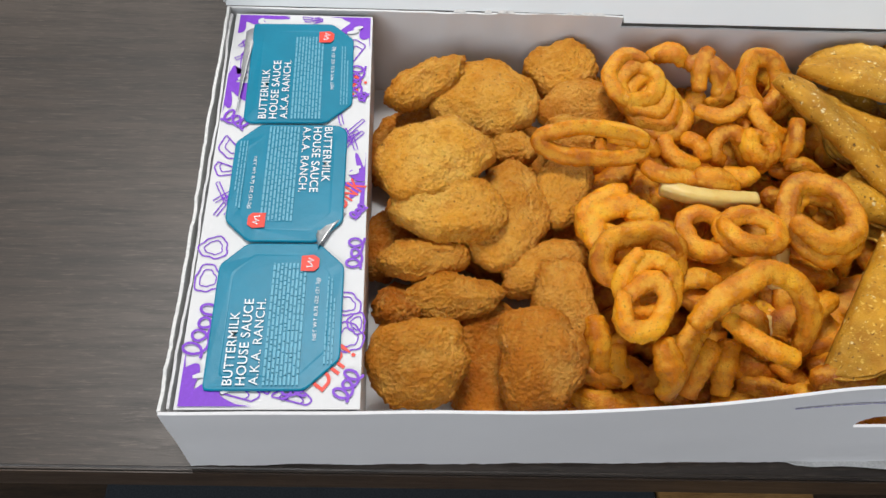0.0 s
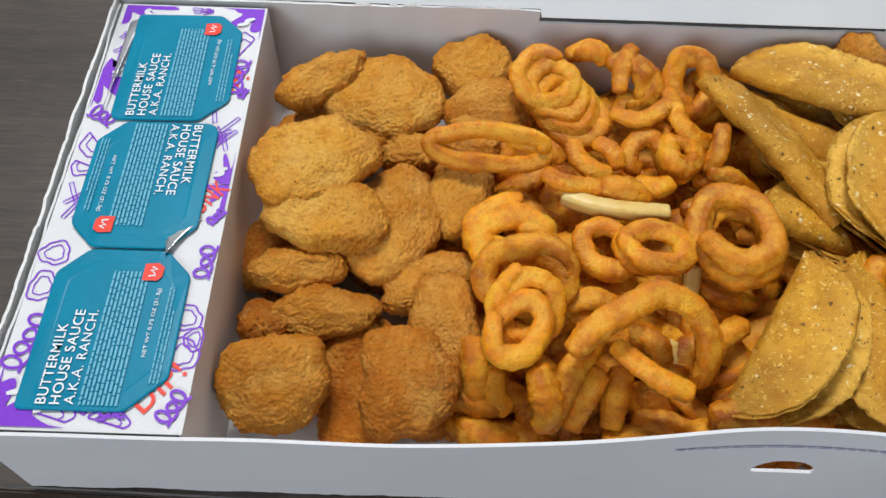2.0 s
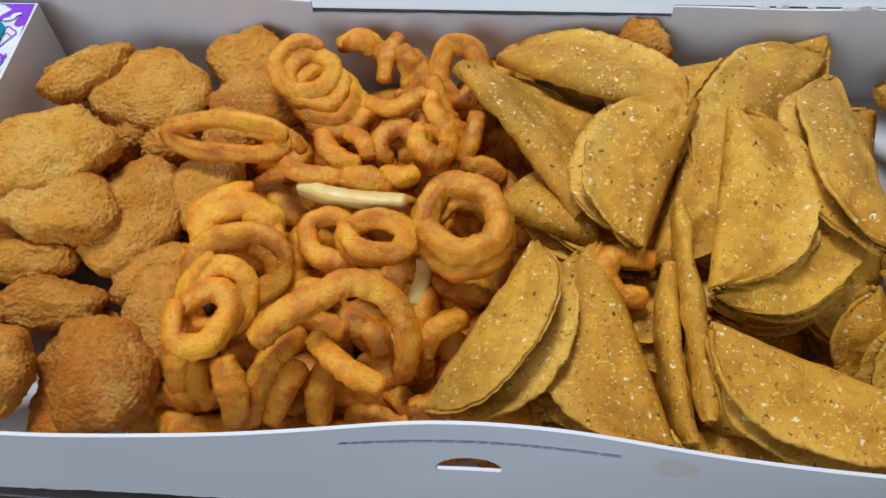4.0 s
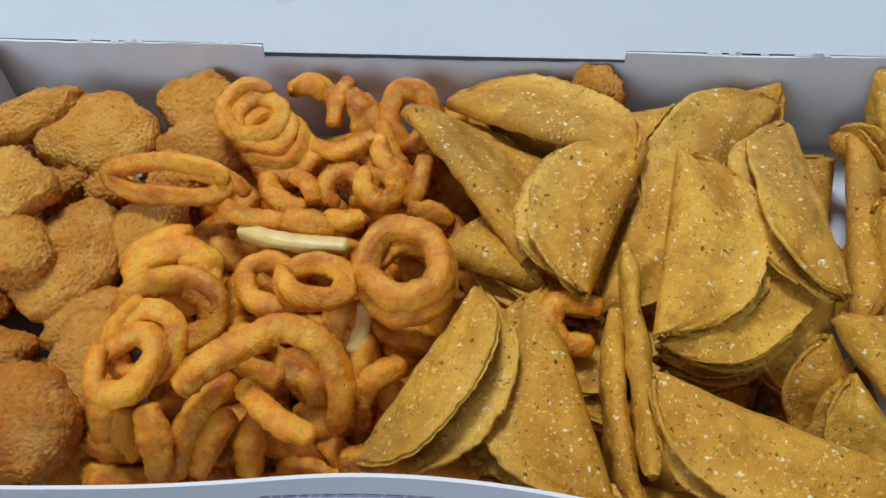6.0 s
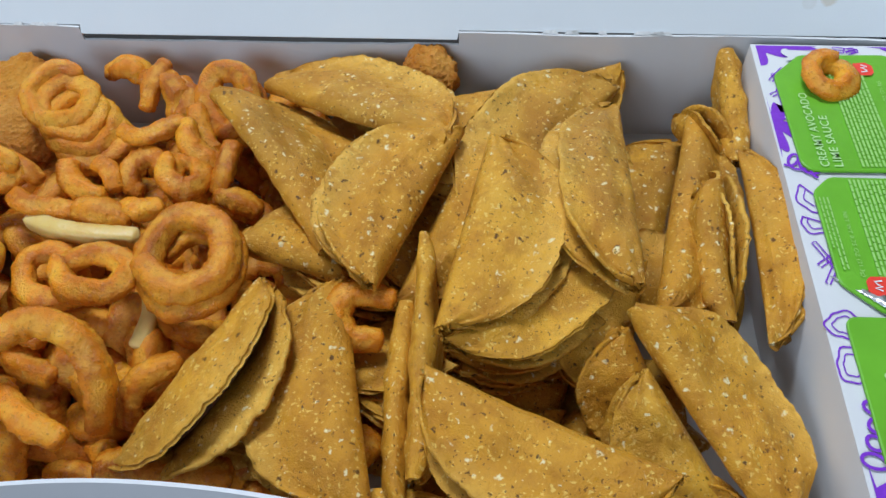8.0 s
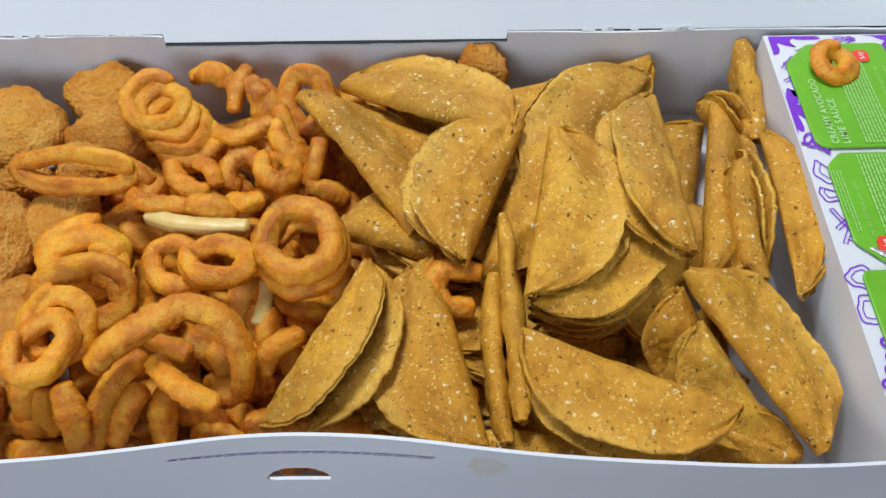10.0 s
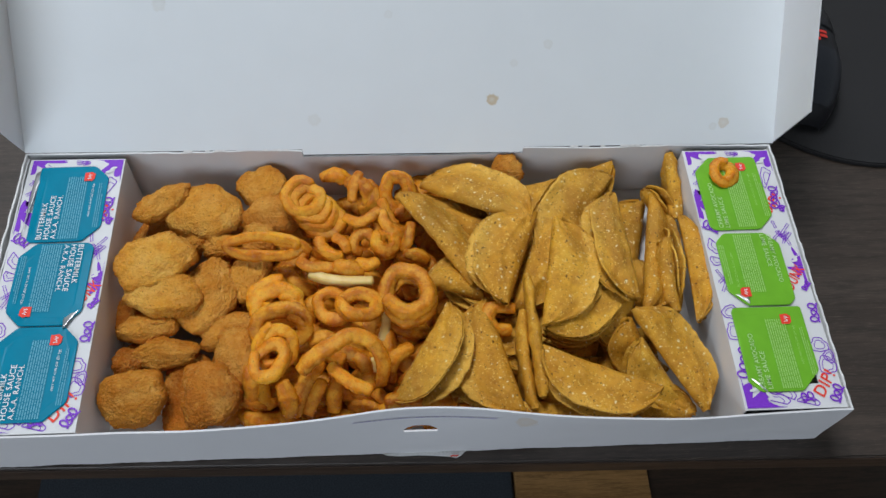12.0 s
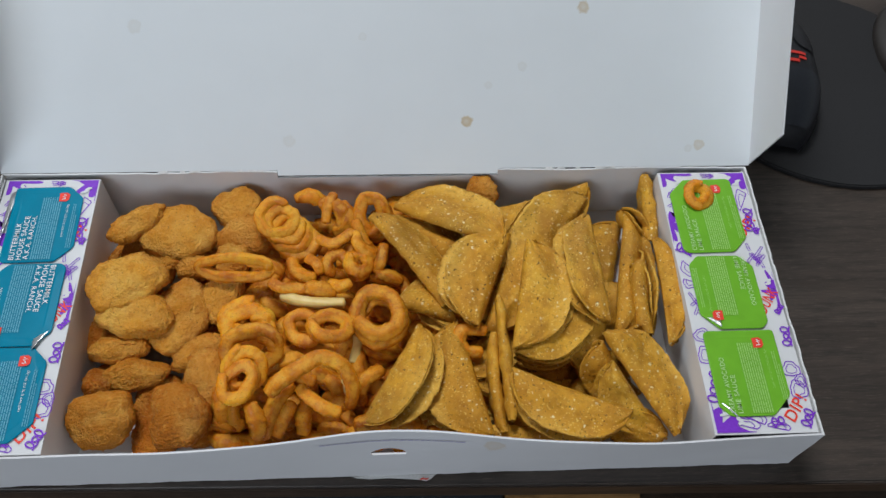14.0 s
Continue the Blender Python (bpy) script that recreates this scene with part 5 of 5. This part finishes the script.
taco(0.3195, 0.0675, 0.0365, -140, 37, -57, 0.0346, 0.0210, gap=0.014)
taco(0.2885, 0.0505, 0.0520, -176, -0, -23, 0.0704, 0.0275, gap=0.004, fat=0.006)
taco(0.2525, 0.0735, 0.0490, -81, 3, -88, 0.0772, 0.0330, fat=0.0036, gap=0.001)
taco(0.2470, 0.0600, 0.0435, -90, 3, -88, 0.0601, 0.0320, fat=0.0034, gap=0.001)
taco(0.2350, 0.0640, 0.0425, -171, -2, -77, 0.0738, 0.0336, gap=0.006, lip=0.08)
taco(0.1825, 0.0690, 0.0370, 31, 12, -122, 0.0675, 0.0302, gap=0.01)
taco(0.2085, 0.1070, 0.0380, -9, 13, -13, 0.0368, 0.0267)
taco(0.1940, 0.0450, 0.0230, 69, -4, -8, 0.0303, 0.0117)
taco(0.2725, 0.0310, 0.0360, -93, -0, -2, 0.0630, 0.0160)
taco(0.3275, 0.0360, 0.0300, -122, 6, -25, 0.0387, 0.0189)
taco(0.2750, 0.0315, 0.0270, -71, 2, 1, 0.0640, 0.0235)
taco(0.2020, 0.0370, 0.0270, 23, 4, 0, 0.0281, 0.0131)
taco(0.3255, 0.0305, 0.0230, 46, 3, -10, 0.0416, 0.0153)
taco(0.2265, 0.1625, 0.0300, 180, 0, -29, 0.0470, 0.0237)
taco(0.2745, 0.0735, 0.0160, -174, 0, -7, 0.0433, 0.0201)
taco(0.3175, 0.0925, 0.0140, -175, 0, -8, 0.0373, 0.0248)
taco(0.2540, 0.0585, 0.0120, 0, 0, -111, 0.0396, 0.0259)

# the lower fries, darker: shade deep in the pile is put into their tone
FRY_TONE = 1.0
rnd = random.Random(11)
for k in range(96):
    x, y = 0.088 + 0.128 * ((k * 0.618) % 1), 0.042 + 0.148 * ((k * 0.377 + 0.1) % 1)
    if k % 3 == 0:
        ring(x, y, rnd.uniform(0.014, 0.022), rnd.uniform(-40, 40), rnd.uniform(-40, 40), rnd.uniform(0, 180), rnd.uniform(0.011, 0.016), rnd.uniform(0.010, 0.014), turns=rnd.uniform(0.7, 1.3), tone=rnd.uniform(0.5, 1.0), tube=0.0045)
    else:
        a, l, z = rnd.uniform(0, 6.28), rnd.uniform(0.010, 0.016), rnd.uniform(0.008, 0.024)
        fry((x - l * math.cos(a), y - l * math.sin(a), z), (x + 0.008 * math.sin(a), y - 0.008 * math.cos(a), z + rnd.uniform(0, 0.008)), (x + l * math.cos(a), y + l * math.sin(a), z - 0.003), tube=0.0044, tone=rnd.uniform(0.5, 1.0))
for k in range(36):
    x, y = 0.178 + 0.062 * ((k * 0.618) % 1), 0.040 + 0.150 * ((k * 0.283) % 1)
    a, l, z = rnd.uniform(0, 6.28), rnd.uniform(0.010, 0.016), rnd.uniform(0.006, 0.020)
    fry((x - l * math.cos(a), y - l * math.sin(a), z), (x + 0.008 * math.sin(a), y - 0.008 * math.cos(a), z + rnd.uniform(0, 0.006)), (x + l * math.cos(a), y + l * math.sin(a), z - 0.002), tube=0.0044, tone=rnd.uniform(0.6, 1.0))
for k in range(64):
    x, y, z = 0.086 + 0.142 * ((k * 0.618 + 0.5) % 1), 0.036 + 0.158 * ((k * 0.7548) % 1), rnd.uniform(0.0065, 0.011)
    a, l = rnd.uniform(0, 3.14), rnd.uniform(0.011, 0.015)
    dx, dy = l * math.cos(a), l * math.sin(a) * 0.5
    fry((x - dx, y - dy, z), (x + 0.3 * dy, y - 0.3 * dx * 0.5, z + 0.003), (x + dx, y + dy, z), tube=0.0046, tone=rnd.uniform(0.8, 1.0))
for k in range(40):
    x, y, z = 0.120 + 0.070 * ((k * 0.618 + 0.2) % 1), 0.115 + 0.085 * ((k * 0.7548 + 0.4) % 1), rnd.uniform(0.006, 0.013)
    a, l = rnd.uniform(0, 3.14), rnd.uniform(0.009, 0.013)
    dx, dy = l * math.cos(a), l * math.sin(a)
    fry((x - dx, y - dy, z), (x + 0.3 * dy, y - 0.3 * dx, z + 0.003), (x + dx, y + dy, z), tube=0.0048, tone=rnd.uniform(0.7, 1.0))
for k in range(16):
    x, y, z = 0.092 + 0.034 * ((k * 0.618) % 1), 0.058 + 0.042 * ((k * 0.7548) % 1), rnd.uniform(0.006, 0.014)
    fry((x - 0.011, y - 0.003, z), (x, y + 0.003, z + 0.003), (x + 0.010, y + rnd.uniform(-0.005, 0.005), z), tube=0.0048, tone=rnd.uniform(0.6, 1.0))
# the curl of fry on a green lid
ring(0.3868, 0.1795, IZ + 0.0066, 6, 0, 20, 0.0090, 0.0082, turns=1.2, tone=0.3, tube=0.0031, lift=0.003, shrink=0.1)
for k in range(26):
    taco(rnd.uniform(0.235, 0.330), rnd.uniform(0.065, 0.165), rnd.uniform(0.008, 0.026), rnd.uniform(-25, 25), rnd.uniform(-20, 20), rnd.uniform(0, 360), rnd.uniform(0.062, 0.072), rnd.uniform(0.030, 0.035))
# low fries along the front wall, their dark tone standing in for shade
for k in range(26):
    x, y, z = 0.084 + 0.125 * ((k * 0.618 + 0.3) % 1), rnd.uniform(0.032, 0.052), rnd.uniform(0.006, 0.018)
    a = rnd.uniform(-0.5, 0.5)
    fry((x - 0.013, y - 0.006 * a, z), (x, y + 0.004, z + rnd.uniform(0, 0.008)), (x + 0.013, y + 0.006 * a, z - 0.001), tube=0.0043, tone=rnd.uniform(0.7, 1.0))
# more filler behind the opening, the shadow there put into its dark tone
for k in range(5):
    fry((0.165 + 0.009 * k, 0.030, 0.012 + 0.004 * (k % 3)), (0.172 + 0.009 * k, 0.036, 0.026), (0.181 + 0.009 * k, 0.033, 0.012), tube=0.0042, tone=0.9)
taco(0.338, 0.150, 0.014, 5, -8, 75, 0.070, 0.034)
